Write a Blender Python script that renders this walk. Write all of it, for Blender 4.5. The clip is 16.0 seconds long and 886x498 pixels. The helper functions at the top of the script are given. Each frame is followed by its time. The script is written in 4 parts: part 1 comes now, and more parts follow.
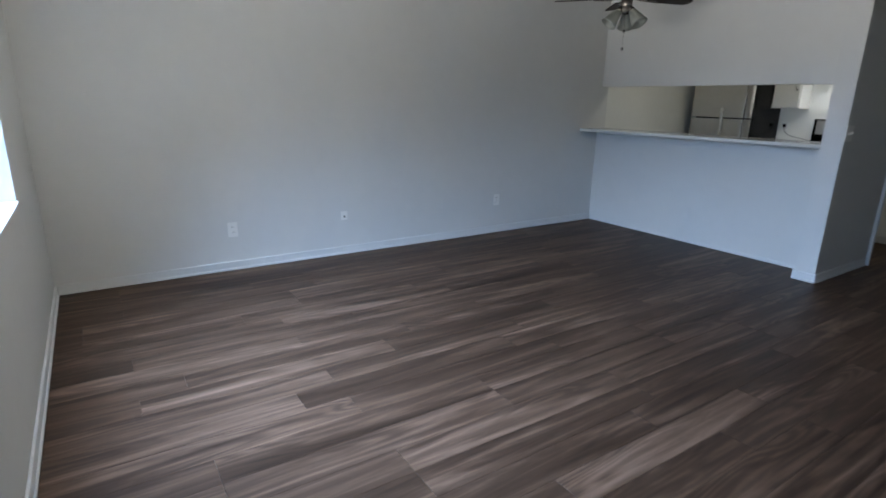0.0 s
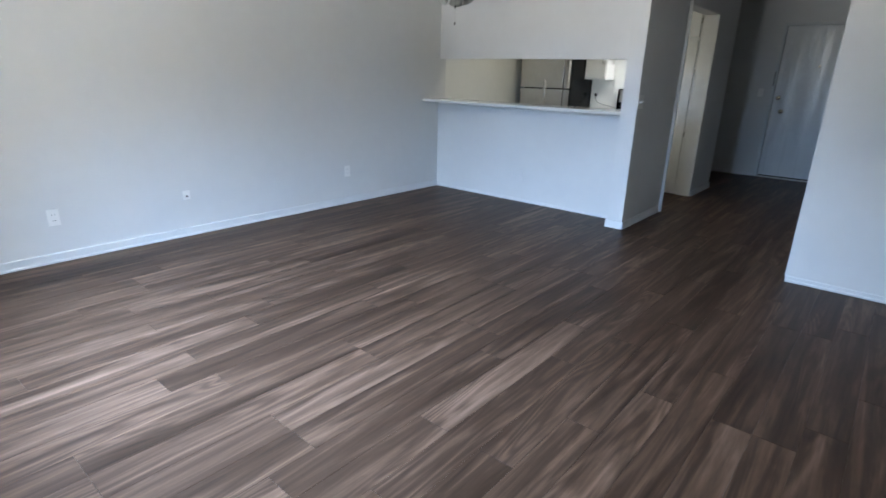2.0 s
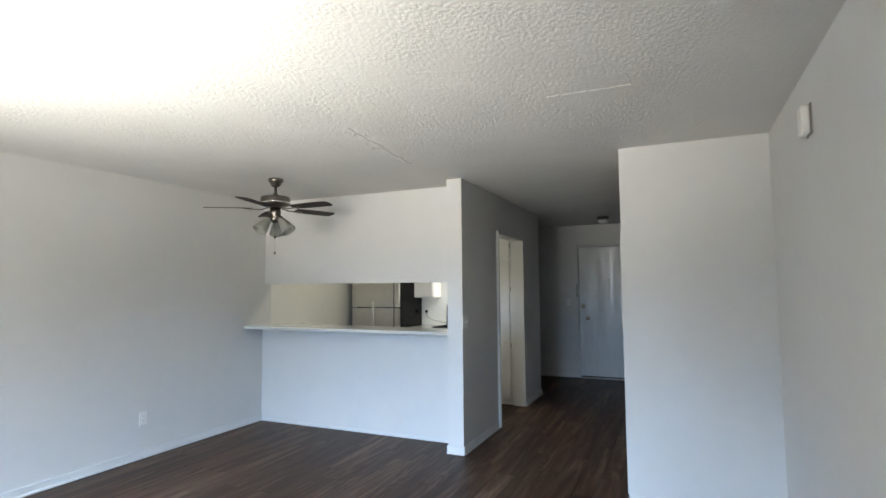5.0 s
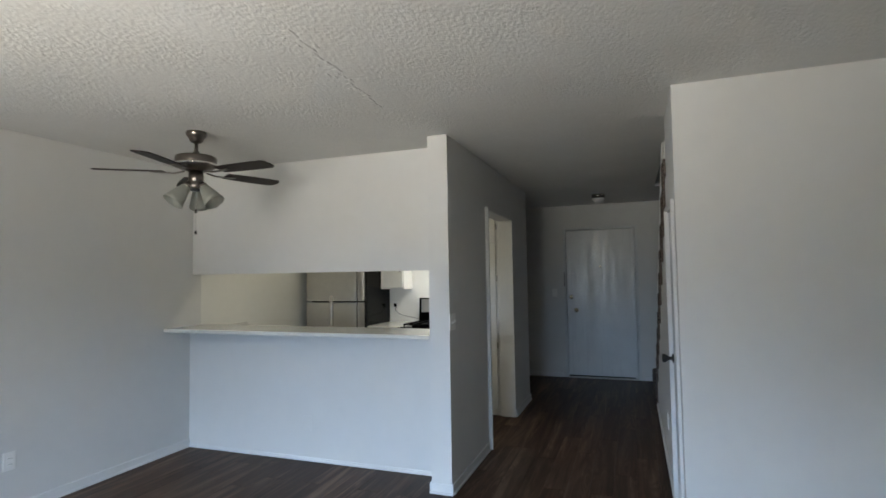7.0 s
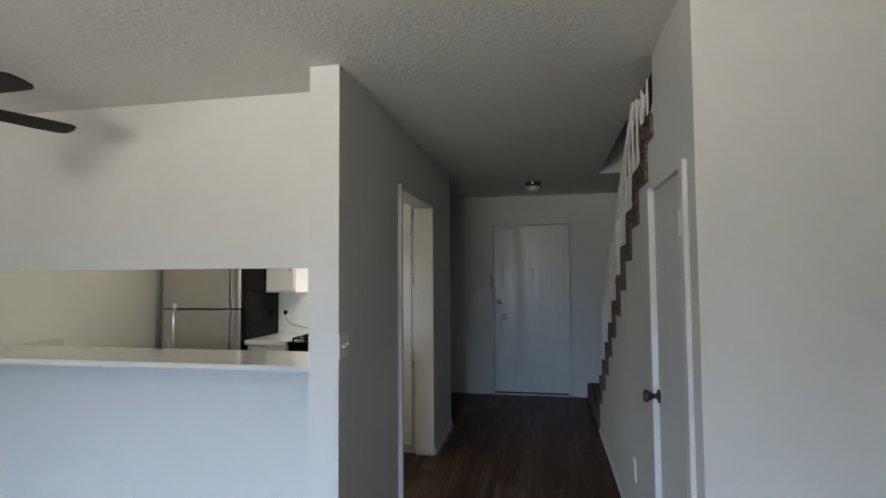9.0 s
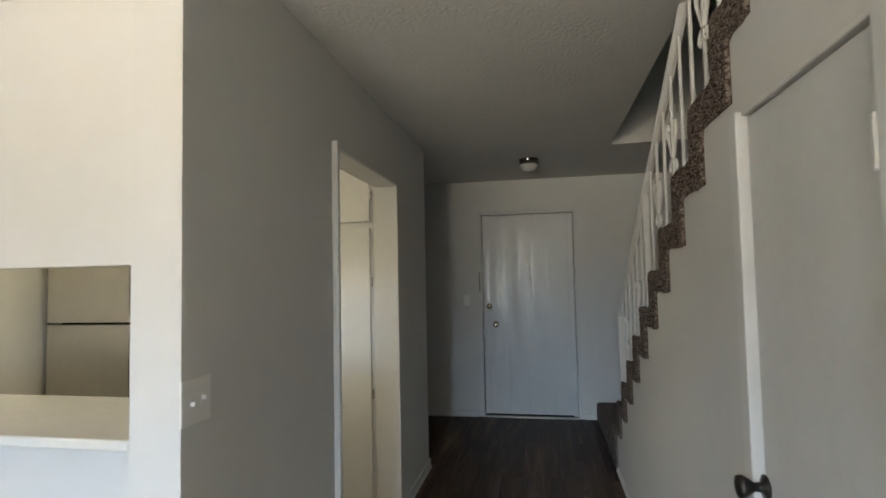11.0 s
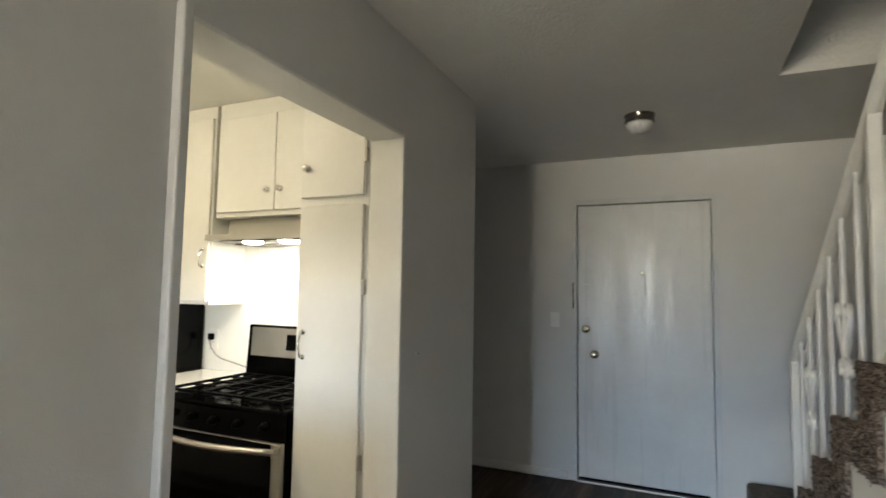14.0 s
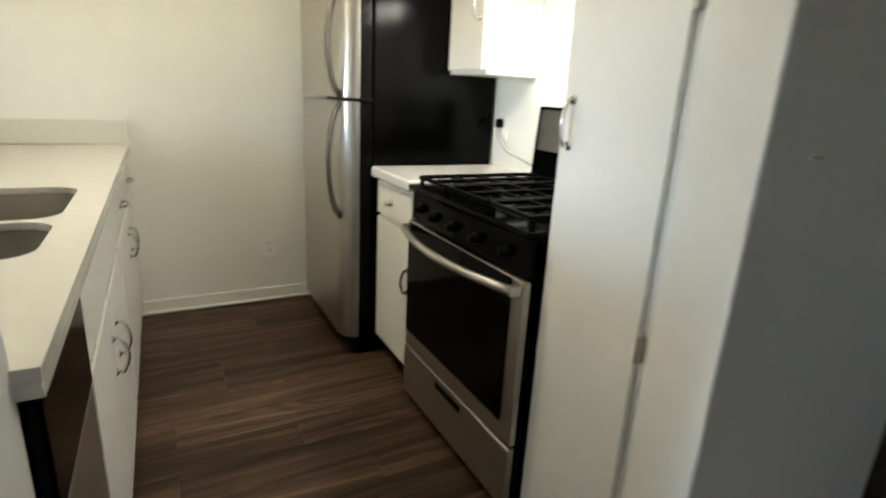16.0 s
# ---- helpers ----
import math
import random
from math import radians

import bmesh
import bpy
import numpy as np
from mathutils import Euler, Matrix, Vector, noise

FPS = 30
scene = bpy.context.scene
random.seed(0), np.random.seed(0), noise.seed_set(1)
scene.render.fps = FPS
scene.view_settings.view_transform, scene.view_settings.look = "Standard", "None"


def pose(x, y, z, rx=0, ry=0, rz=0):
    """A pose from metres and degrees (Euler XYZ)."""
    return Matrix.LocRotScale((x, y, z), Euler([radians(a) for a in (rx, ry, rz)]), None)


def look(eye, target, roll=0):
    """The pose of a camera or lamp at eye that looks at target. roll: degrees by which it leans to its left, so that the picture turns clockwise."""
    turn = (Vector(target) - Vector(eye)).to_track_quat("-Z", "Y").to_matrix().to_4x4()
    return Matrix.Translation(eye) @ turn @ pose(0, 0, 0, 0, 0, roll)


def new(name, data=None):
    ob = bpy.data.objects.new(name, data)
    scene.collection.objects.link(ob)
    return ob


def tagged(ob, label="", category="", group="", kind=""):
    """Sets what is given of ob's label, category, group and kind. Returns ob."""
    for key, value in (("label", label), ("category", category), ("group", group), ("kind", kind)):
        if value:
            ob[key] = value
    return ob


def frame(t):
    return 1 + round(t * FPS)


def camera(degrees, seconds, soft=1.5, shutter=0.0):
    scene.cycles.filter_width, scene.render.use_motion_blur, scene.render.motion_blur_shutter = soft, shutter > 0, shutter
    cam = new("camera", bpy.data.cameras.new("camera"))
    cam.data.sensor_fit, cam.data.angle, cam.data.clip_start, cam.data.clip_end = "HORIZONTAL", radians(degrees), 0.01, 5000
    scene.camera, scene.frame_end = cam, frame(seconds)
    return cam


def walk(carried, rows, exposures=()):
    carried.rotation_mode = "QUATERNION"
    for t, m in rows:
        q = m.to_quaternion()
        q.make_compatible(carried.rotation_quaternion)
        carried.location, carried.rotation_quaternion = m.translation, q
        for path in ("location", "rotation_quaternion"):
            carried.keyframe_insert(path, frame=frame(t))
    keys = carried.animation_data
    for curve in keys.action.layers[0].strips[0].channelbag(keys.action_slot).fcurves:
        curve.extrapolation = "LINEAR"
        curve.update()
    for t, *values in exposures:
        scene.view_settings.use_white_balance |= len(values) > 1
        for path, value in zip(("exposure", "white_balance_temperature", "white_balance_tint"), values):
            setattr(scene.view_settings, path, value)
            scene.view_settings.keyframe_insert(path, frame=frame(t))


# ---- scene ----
cam = camera(79.9, 16.0, 1.6, 0.4)
PATH = [
    (0, (0.894, 0.94, 1.318), (1.959, 2.545, 0.78), 1.2),
    (0.5, (0.945, 0.852, 1.303), (2.076, 2.391, 0.709), 0.7),
    (1, (0.914, 0.812, 1.325), (2.15, 2.249, 0.684), 0.8),
    (1.5, (0.847, 0.81, 1.347), (2.192, 2.139, 0.695), 1.0),
    (2, (0.78, 0.808, 1.343), (2.231, 2.032, 0.714), 1.5),
    (2.5, (0.837, 0.808, 1.341), (2.376, 1.95, 0.77), 1.1),
    (3, (0.925, 0.781, 1.355), (2.54, 1.872, 0.905), 0.4),
    (3.5, (0.921, 0.747, 1.39), (2.62, 1.774, 1.152), 0.2),
    (4, (0.938, 0.719, 1.443), (2.702, 1.661, 1.489), 0.1),
    (4.5, (0.992, 0.756, 1.465), (2.794, 1.614, 1.591), -0.1),
    (7, (2.09, 1.433, 1.468), (3.97, 2.108, 1.569), -0.9),
    (7.5, (2.342, 1.542, 1.485), (4.253, 2.123, 1.58), -0.8),
    (8, (2.624, 1.637, 1.476), (4.561, 2.125, 1.568), -1.3),
    (8.5, (2.94, 1.692, 1.463), (4.893, 2.111, 1.566), -1.1),
    (9, (3.238, 1.698, 1.467), (5.199, 2.079, 1.567), -0.4),
    (9.5, (3.537, 1.742, 1.465), (5.507, 2.073, 1.562), -0.8),
    (12, (4.787, 1.719, 1.45), (6.74, 2.135, 1.555), -1.1),
    (12.5, (5.019, 1.691, 1.456), (6.966, 2.136, 1.558), -0.8),
    (13, (5.262, 1.701, 1.452), (7.204, 2.16, 1.582), -0.9),
    (13.5, (5.505, 1.661, 1.447), (7.408, 2.256, 1.605), -0.1),
    (14, (5.691, 1.613, 1.431), (7.51, 2.431, 1.578), 0.9),
    (14.5, (5.932, 1.666, 1.403), (7.646, 2.695, 1.458), 0.8),
    (15, (6.185, 1.788, 1.352), (7.742, 3.037, 1.223), 1.2),
    (15.5, (6.422, 1.908, 1.302), (7.715, 3.386, 0.924), 1.6),
    (16, (6.662, 2.091, 1.234), (7.573, 3.78, 0.671), 3.0),
]
EXPOSURE = [(0.0, -0.6, 5600, 9), (1.0, 0.0, 5600, 9), (2.0, 0.15, 5620, 9), (2.5, 0.5, 5800, 8), (3.0, 0.68, 5920, 8), (4.0, 0.6, 5950, 8), (4.5, 0.5, 5980, 8), (7.0, -0.05, 6100, 8), (9.5, 0.15, 6350, 8),
            (12.0, 1.3, 7050, 8), (12.5, 1.5, 7000, 8), (14.0, 1.45, 6950, 8), (14.5, 1.5, 6850, 7), (15.0, 1.5, 6700, 7), (15.5, 1.5, 6550, 6), (16.0, 1.36, 6450, 6)]
walk(cam, [(t, look(eye, target, roll)) for t, eye, target, roll in PATH], EXPOSURE)

# ---- world and large lights ----
world = bpy.data.worlds.new("sky")
scene.world = world
world.use_nodes = True
wn = world.node_tree.nodes
sky = wn.new("ShaderNodeTexSky")
sky.sky_type = "NISHITA"
sky.sun_disc = False
sky.sun_elevation = radians(52)
sky.sun_rotation = radians(75)
wn["Background"].inputs["Strength"].default_value = 0.15
world.node_tree.links.new(sky.outputs[0], wn["Background"].inputs["Color"])

sun_data = bpy.data.lights.new("sun", "SUN")
sun_data.energy, sun_data.angle, sun_data.color = 4.0, radians(0.5), (1.0, 0.95, 0.87)
sun = new("sun", sun_data)
sun.matrix_world = look((20, 6, 30), (0, 0, 0))


def area(name, at, target, sx, sy, watts, color, spread):
    d = bpy.data.lights.new(name, "AREA")
    d.shape, d.size, d.size_y, d.energy, d.color = "RECTANGLE", sx, sy, watts, color
    d.spread = radians(spread)
    ob = new(name, d)
    ob.matrix_world = look(at, target)
    return ob


# the window opening, filled with the light of the sky
WIN_Y0, WIN_Y1, WIN_Z0, WIN_Z1 = 2.00, 4.09, 0.81, 2.12
WIN_C = (0.50, (WIN_Y0 + WIN_Y1) / 2, (WIN_Z0 + WIN_Z1) / 2)
area("window_skylight", WIN_C, (2.5, WIN_C[1], -0.74), WIN_Y1 - WIN_Y0 - 0.1, WIN_Z1 - WIN_Z0 - 0.1, 134, (0.51, 0.71, 1.0), 100)
# sunlit ground outside, thrown up through the same opening
area("window_groundlight", (0.48, WIN_C[1], WIN_C[2]), (1.98, WIN_C[1], 2.9), WIN_Y1 - WIN_Y0 - 0.1, WIN_Z1 - WIN_Z0 - 0.1, 90, (1.0, 0.91, 0.76), 98)

# ---- materials ----
MATS = {}


def mat(name, color, rough=0.5, metal=0.0, var=0.08, scale=6.0, bump=0.0, bump_scale=60.0, emit=None, power=0.0, detail=4.0, spec=0.5):
    """A painted, metal or plastic surface with broad stains, fine grain and relief."""
    if name in MATS:
        return MATS[name]
    m = bpy.data.materials.new(name)
    m.use_nodes = True
    t = m.node_tree
    n, l = t.nodes, t.links
    b = n["Principled BSDF"]
    b.inputs["Roughness"].default_value = rough
    b.inputs["Metallic"].default_value = metal
    b.inputs["Specular IOR Level"].default_value = spec
    co = n.new("ShaderNodeTexCoord")
    n1 = n.new("ShaderNodeTexNoise")
    n1.inputs["Scale"].default_value = scale
    n1.inputs["Detail"].default_value = detail
    l.new(co.outputs["Object"], n1.inputs["Vector"])
    n2 = n.new("ShaderNodeTexNoise")
    n2.inputs["Scale"].default_value = scale * 9
    l.new(co.outputs["Object"], n2.inputs["Vector"])
    add = n.new("ShaderNodeMath")
    add.operation = "MULTIPLY_ADD"
    l.new(n2.outputs["Fac"], add.inputs[0])
    add.inputs[1].default_value = 0.4
    l.new(n1.outputs["Fac"], add.inputs[2])
    ramp = n.new("ShaderNodeValToRGB")
    ramp.color_ramp.elements[0].position, ramp.color_ramp.elements[1].position = 0.45, 0.95
    ramp.color_ramp.elements[0].color = (*[c * (1 - var) for c in color], 1)
    ramp.color_ramp.elements[1].color = (*[min(1, c * (1 + var)) for c in color], 1)
    l.new(add.outputs[0], ramp.inputs["Fac"])
    l.new(ramp.outputs[0], b.inputs["Base Color"])
    rr = n.new("ShaderNodeMapRange")
    rr.inputs["To Min"].default_value, rr.inputs["To Max"].default_value = max(0.02, rough - 0.08), min(1, rough + 0.08)
    l.new(n1.outputs["Fac"], rr.inputs["Value"])
    l.new(rr.outputs[0], b.inputs["Roughness"])
    if bump:
        n3 = n.new("ShaderNodeTexNoise")
        n3.inputs["Scale"].default_value = bump_scale
        n3.inputs["Detail"].default_value = 5
        l.new(co.outputs["Object"], n3.inputs["Vector"])
        bp = n.new("ShaderNodeBump")
        bp.inputs["Strength"].default_value = bump
        bp.inputs["Distance"].default_value = 0.01
        l.new(n3.outputs["Fac"], bp.inputs["Height"])
        l.new(bp.outputs[0], b.inputs["Normal"])
    if emit:
        b.inputs["Emission Color"].default_value = (*emit, 1)
        b.inputs["Emission Strength"].default_value = power
    MATS[name] = m
    return m


WALL = mat("wall_paint", (0.67, 0.665, 0.645), 0.6, var=0.03, scale=1.2, bump=0.10, bump_scale=220)
CEIL = mat("ceiling_texture", (0.71, 0.70, 0.67), 0.85, var=0.04, scale=2.0, bump=0.9, bump_scale=62)
# trowelled texture that comes and goes in patches
cn, cl = CEIL.node_tree.nodes, CEIL.node_tree.links
patchy, coords, relief = cn.new("ShaderNodeTexNoise"), cn.new("ShaderNodeTexCoord"), cn.new("ShaderNodeMapRange")
patchy.inputs["Scale"].default_value, patchy.inputs["Detail"].default_value = 2.6, 3.0
relief.inputs["From Min"].default_value, relief.inputs["From Max"].default_value = 0.40, 0.62
relief.inputs["To Min"].default_value, relief.inputs["To Max"].default_value = 0.29, 0.64
cl.new(coords.outputs["Object"], patchy.inputs["Vector"])
cl.new(patchy.outputs["Fac"], relief.inputs["Value"])
cl.new(relief.outputs[0], cn["Bump"].inputs["Strength"])
TRIM = mat("trim_paint", (0.70, 0.70, 0.69), 0.45, var=0.03, scale=5, bump=0.05)
KWALL = mat("kitchen_paint", (0.79, 0.785, 0.74), 0.5, var=0.03, scale=1.5, bump=0.06, bump_scale=200)
CAB = mat("cabinet_paint", (0.81, 0.80, 0.76), 0.45, var=0.03, scale=4, bump=0.04, bump_scale=90)
DOORP = mat("door_paint", (0.64, 0.65, 0.645), 0.52, var=0.05, scale=4, bump=0.03)
SINKS = mat("satin_sink_steel", (0.17, 0.16, 0.145), 0.42, metal=1.0, var=0.06, scale=10)
QUARTZ = mat("white_quartz", (0.70, 0.69, 0.65), 0.10, var=0.03, scale=30)
STEEL = mat("brushed_steel", (0.50, 0.48, 0.44), 0.36, metal=1.0, var=0.05, scale=12)
CHROME = mat("chrome", (0.75, 0.74, 0.72), 0.12, metal=1.0, var=0.02)
NICKEL = mat("brushed_nickel", (0.21, 0.19, 0.17), 0.3, metal=1.0, var=0.05)
BRASS = mat("satin_brass", (0.62, 0.55, 0.40), 0.22, metal=1.0, var=0.05)
BLACK = mat("black_enamel", (0.001, 0.001, 0.001), 0.16, var=0.2, scale=10, spec=0.05)
BLACKM = mat("black_matte", (0.002, 0.002, 0.002), 0.4, var=0.2, scale=10, spec=0.04)
BLACKT = mat("fridge_black", (0.001, 0.001, 0.001), 0.16, var=0.2, scale=30, bump=0.03, bump_scale=260, spec=0.10)
GLASSB = mat("oven_glass", (0.001, 0.001, 0.001), 0.05, var=0.1, spec=0.08)
PLASTIC = mat("white_plastic", (0.83, 0.82, 0.79), 0.35, var=0.02)
IRON = mat("white_iron", (0.74, 0.73, 0.70), 0.4, var=0.05, scale=20, bump=0.1)
BLADE = mat("dark_blade", (0.016, 0.010, 0.008), 0.5, var=0.3, scale=9, spec=0.2)
CORD = mat("grey_cord", (0.30, 0.29, 0.27), 0.5)
DARKM = mat("dark_metal", (0.06, 0.055, 0.05), 0.35, metal=0.8, var=0.1)
OPAL = mat("opal_glass", (0.66, 0.66, 0.66), 0.25, var=0.02)
RIMC = mat("dark_chrome", (0.22, 0.20, 0.18), 0.14, metal=1.0, var=0.04)
GROUND = mat("garden_ground", (0.20, 0.22, 0.13), 0.9, var=0.3, scale=0.8, bump=0.3)


def plank_material():
    m = bpy.data.materials.new("vinyl_plank")
    m.use_nodes = True
    n, l = m.node_tree.nodes, m.node_tree.links
    b = n["Principled BSDF"]
    geo = n.new("ShaderNodeNewGeometry")
    info = n.new("ShaderNodeObjectInfo")
    off = n.new("ShaderNodeVectorMath")
    off.operation = "SCALE"
    l.new(info.outputs["Random"], off.inputs["Scale"])
    off.inputs[0].default_value = (37.0, 11.0, 23.0)
    mv = n.new("ShaderNodeVectorMath")
    l.new(geo.outputs["Position"], mv.inputs[0])
    l.new(off.outputs[0], mv.inputs[1])

    def streak(sx, sy, detail, warp):
        mp = n.new("ShaderNodeMapping")
        mp.inputs["Scale"].default_value = (sx, sy, 1.0)
        l.new(mv.outputs[0], mp.inputs["Vector"])
        t = n.new("ShaderNodeTexNoise")
        t.inputs["Scale"].default_value = 1.0
        t.inputs["Detail"].default_value = detail
        t.inputs["Distortion"].default_value = warp
        l.new(mp.outputs[0], t.inputs["Vector"])
        return t

    a, c, d = streak(0.8, 11.5, 7.0, 1.3), streak(2.2, 70.0, 4.0, 0.5), streak(0.5, 4.5, 2.0, 0.3)
    s1 = n.new("ShaderNodeMath")
    s1.operation = "MULTIPLY_ADD"
    l.new(c.outputs["Fac"], s1.inputs[0])
    s1.inputs[1].default_value = 0.20
    l.new(a.outputs["Fac"], s1.inputs[2])
    s2 = n.new("ShaderNodeMath")
    s2.operation = "MULTIPLY_ADD"
    l.new(d.outputs["Fac"], s2.inputs[0])
    s2.inputs[1].default_value = 0.25
    l.new(s1.outputs[0], s2.inputs[2])
    s3 = n.new("ShaderNodeMath")
    s3.operation = "MULTIPLY_ADD"
    l.new(info.outputs["Random"], s3.inputs[0])
    s3.inputs[1].default_value = 0.16
    l.new(s2.outputs[0], s3.inputs[2])
    # arched heart grain, as growth rings cut lengthwise
    rings = streak(0.75, 6.5, 1.5, 0.35)
    saw = n.new("ShaderNodeMath")
    saw.operation = "MULTIPLY"
    l.new(rings.outputs["Fac"], saw.inputs[0])
    saw.inputs[1].default_value = 95.0
    wave = n.new("ShaderNodeMath")
    wave.operation = "SINE"
    l.new(saw.outputs[0], wave.inputs[0])
    patch = n.new("ShaderNodeMapRange")
    patch.inputs["From Min"].default_value, patch.inputs["From Max"].default_value = 0.47, 0.60
    patch.inputs["To Min"].default_value, patch.inputs["To Max"].default_value = 0.0, 0.075
    l.new(d.outputs["Fac"], patch.inputs["Value"])
    s4 = n.new("ShaderNodeMath")
    s4.operation = "MULTIPLY_ADD"
    l.new(wave.outputs[0], s4.inputs[0])
    l.new(patch.outputs[0], s4.inputs[1])
    l.new(s3.outputs[0], s4.inputs[2])
    # soft mottling
    mottle = streak(5.0, 26.0, 5.0, 1.4)
    s6 = n.new("ShaderNodeMath")
    s6.operation = "MULTIPLY_ADD"
    l.new(mottle.outputs["Fac"], s6.inputs[0])
    s6.inputs[1].default_value = 0.20
    l.new(s4.outputs[0], s6.inputs[2])
    # thin dark pores
    pore = streak(3.0, 190.0, 2.0, 0.2)
    s5 = n.new("ShaderNodeMath")
    s5.operation = "MULTIPLY_ADD"
    l.new(pore.outputs["Fac"], s5.inputs[0])
    s5.inputs[1].default_value = 0.07
    l.new(s6.outputs[0], s5.inputs[2])
    r = n.new("ShaderNodeValToRGB")
    e = r.color_ramp.elements
    e[0].position, e[0].color = 0.0, (0.0185, 0.0102, 0.0060, 1)
    e[1].position, e[1].color = 1.0, (0.164, 0.102, 0.068, 1)
    x = e.new(0.42)
    x.color = (0.0475, 0.0270, 0.0164, 1)
    x = e.new(0.66)
    x.color = (0.084, 0.0500, 0.0312, 1)
    span = n.new("ShaderNodeMapRange")
    span.inputs["From Min"].default_value, span.inputs["From Max"].default_value = 0.64, 1.24
    l.new(s5.outputs[0], span.inputs["Value"])
    l.new(span.outputs[0], r.inputs["Fac"])
    l.new(r.outputs[0], b.inputs["Base Color"])
    b.inputs["Roughness"].default_value = 0.45
    b.inputs["Specular IOR Level"].default_value = 0.17
    bp = n.new("ShaderNodeBump")
    bp.inputs["Strength"].default_value = 0.12
    bp.inputs["Distance"].default_value = 0.004
    l.new(c.outputs["Fac"], bp.inputs["Height"])
    l.new(bp.outputs[0], b.inputs["Normal"])
    return m


def carpet_material():
    m = bpy.data.materials.new("brown_carpet")
    m.use_nodes = True
    n, l = m.node_tree.nodes, m.node_tree.links
    b = n["Principled BSDF"]
    co = n.new("ShaderNodeTexCoord")
    v = n.new("ShaderNodeTexVoronoi")
    v.inputs["Scale"].default_value = 190
    l.new(co.outputs["Object"], v.inputs["Vector"])
    no = n.new("ShaderNodeTexNoise")
    no.inputs["Scale"].default_value = 85
    l.new(co.outputs["Object"], no.inputs["Vector"])
    mx = n.new("ShaderNodeMath")
    mx.operation = "MULTIPLY_ADD"
    l.new(v.outputs["Color"], mx.inputs[0])
    mx.inputs[1].default_value = 0.6
    l.new(no.outputs["Fac"], mx.inputs[2])
    r = n.new("ShaderNodeValToRGB")
    e = r.color_ramp.elements
    e[0].position, e[0].color = 0.45, (0.018, 0.012, 0.010, 1)
    e[1].position, e[1].color = 1.02, (0.26, 0.215, 0.18, 1)
    x = e.new(0.7)
    x.color = (0.075, 0.050, 0.039, 1)
    l.new(mx.outputs[0], r.inputs["Fac"])
    l.new(r.outputs[0], b.inputs["Base Color"])
    b.inputs["Roughness"].default_value = 0.95
    bp = n.new("ShaderNodeBump")
    bp.inputs["Strength"].default_value = 0.6
    bp.inputs["Distance"].default_value = 0.006
    l.new(mx.outputs[0], bp.inputs["Height"])
    l.new(bp.outputs[0], b.inputs["Normal"])
    return m


def tuft_material():
    """Yarn ends, each tuft of one colour between dark brown and pale beige."""
    m = bpy.data.materials.new("brown_yarn")
    m.use_nodes = True
    n, l = m.node_tree.nodes, m.node_tree.links
    b = n["Principled BSDF"]
    geo, r = n.new("ShaderNodeNewGeometry"), n.new("ShaderNodeValToRGB")
    r.color_ramp.interpolation = "CONSTANT"
    e = r.color_ramp.elements
    e[0].position, e[0].color = 0.0, (0.020, 0.013, 0.010, 1)
    e[1].position, e[1].color = 0.80, (0.26, 0.222, 0.19, 1)
    for at, c in ((0.28, (0.050, 0.035, 0.029)), (0.52, (0.100, 0.074, 0.061)), (0.68, (0.165, 0.130, 0.108))):
        x = e.new(at)
        x.color = (*c, 1)
    l.new(geo.outputs["Random Per Island"], r.inputs["Fac"])
    l.new(r.outputs[0], b.inputs["Base Color"])
    b.inputs["Roughness"].default_value = 0.95
    b.inputs["Specular IOR Level"].default_value = 0.1
    return m


PLANK = plank_material()
TUFT = tuft_material()
CARPET = carpet_material()


# ---- mesh helpers ----
def empty(name, at=(0, 0, 0)):
    ob = new(name)
    ob.empty_display_size = 0.1
    ob.location = at
    return ob


def part(name, bm, material, parent=None, label="", smooth=False):
    """One mesh object; its points are in world metres, or in the parent's when the parent is an Empty away from the origin."""
    me = bpy.data.meshes.new(name)
    bmesh.ops.recalc_face_normals(bm, faces=bm.faces)
    bm.to_mesh(me)
    bm.free()
    me.materials.append(material)
    if smooth:
        for p in me.polygons:
            p.use_smooth = True
    ob = new(name, me)
    if parent is not None:
        ob.parent = parent
    if label:
        ob["label"] = label
    return ob


def add_box(bm, x0, x1, y0, y1, z0, z1, bevel=0.0, seg=2):
    r = bmesh.ops.create_cube(bm, size=1.0)
    vs = r["verts"]
    for v in vs:
        v.co = Vector(((x0 + x1) / 2 + v.co.x * (x1 - x0), (y0 + y1) / 2 + v.co.y * (y1 - y0), (z0 + z1) / 2 + v.co.z * (z1 - z0)))
    if bevel:
        es = list({e for v in vs for e in v.link_edges})
        bmesh.ops.bevel(bm, geom=es, offset=bevel, segments=seg, affect="EDGES", profile=0.5)
    return bm


def box(x0, x1, y0, y1, z0, z1, bevel=0.0, seg=2):
    return add_box(bmesh.new(), x0, x1, y0, y1, z0, z1, bevel, seg)


def prism(points, axis, a, b):
    """A flat outline pushed from a to b along an axis; the outline lies in the two other axes, in x, y, z order."""
    bm = bmesh.new()

    def put(p, d):
        q = list(p)
        q.insert(axis, d)
        return bm.verts.new(q)

    lo, hi = [put(p, a) for p in points], [put(p, b) for p in points]
    n = len(points)
    bm.faces.new(lo)
    bm.faces.new(hi)
    for i in range(n):
        bm.faces.new((lo[i], lo[(i + 1) % n], hi[(i + 1) % n], hi[i]))
    return bm


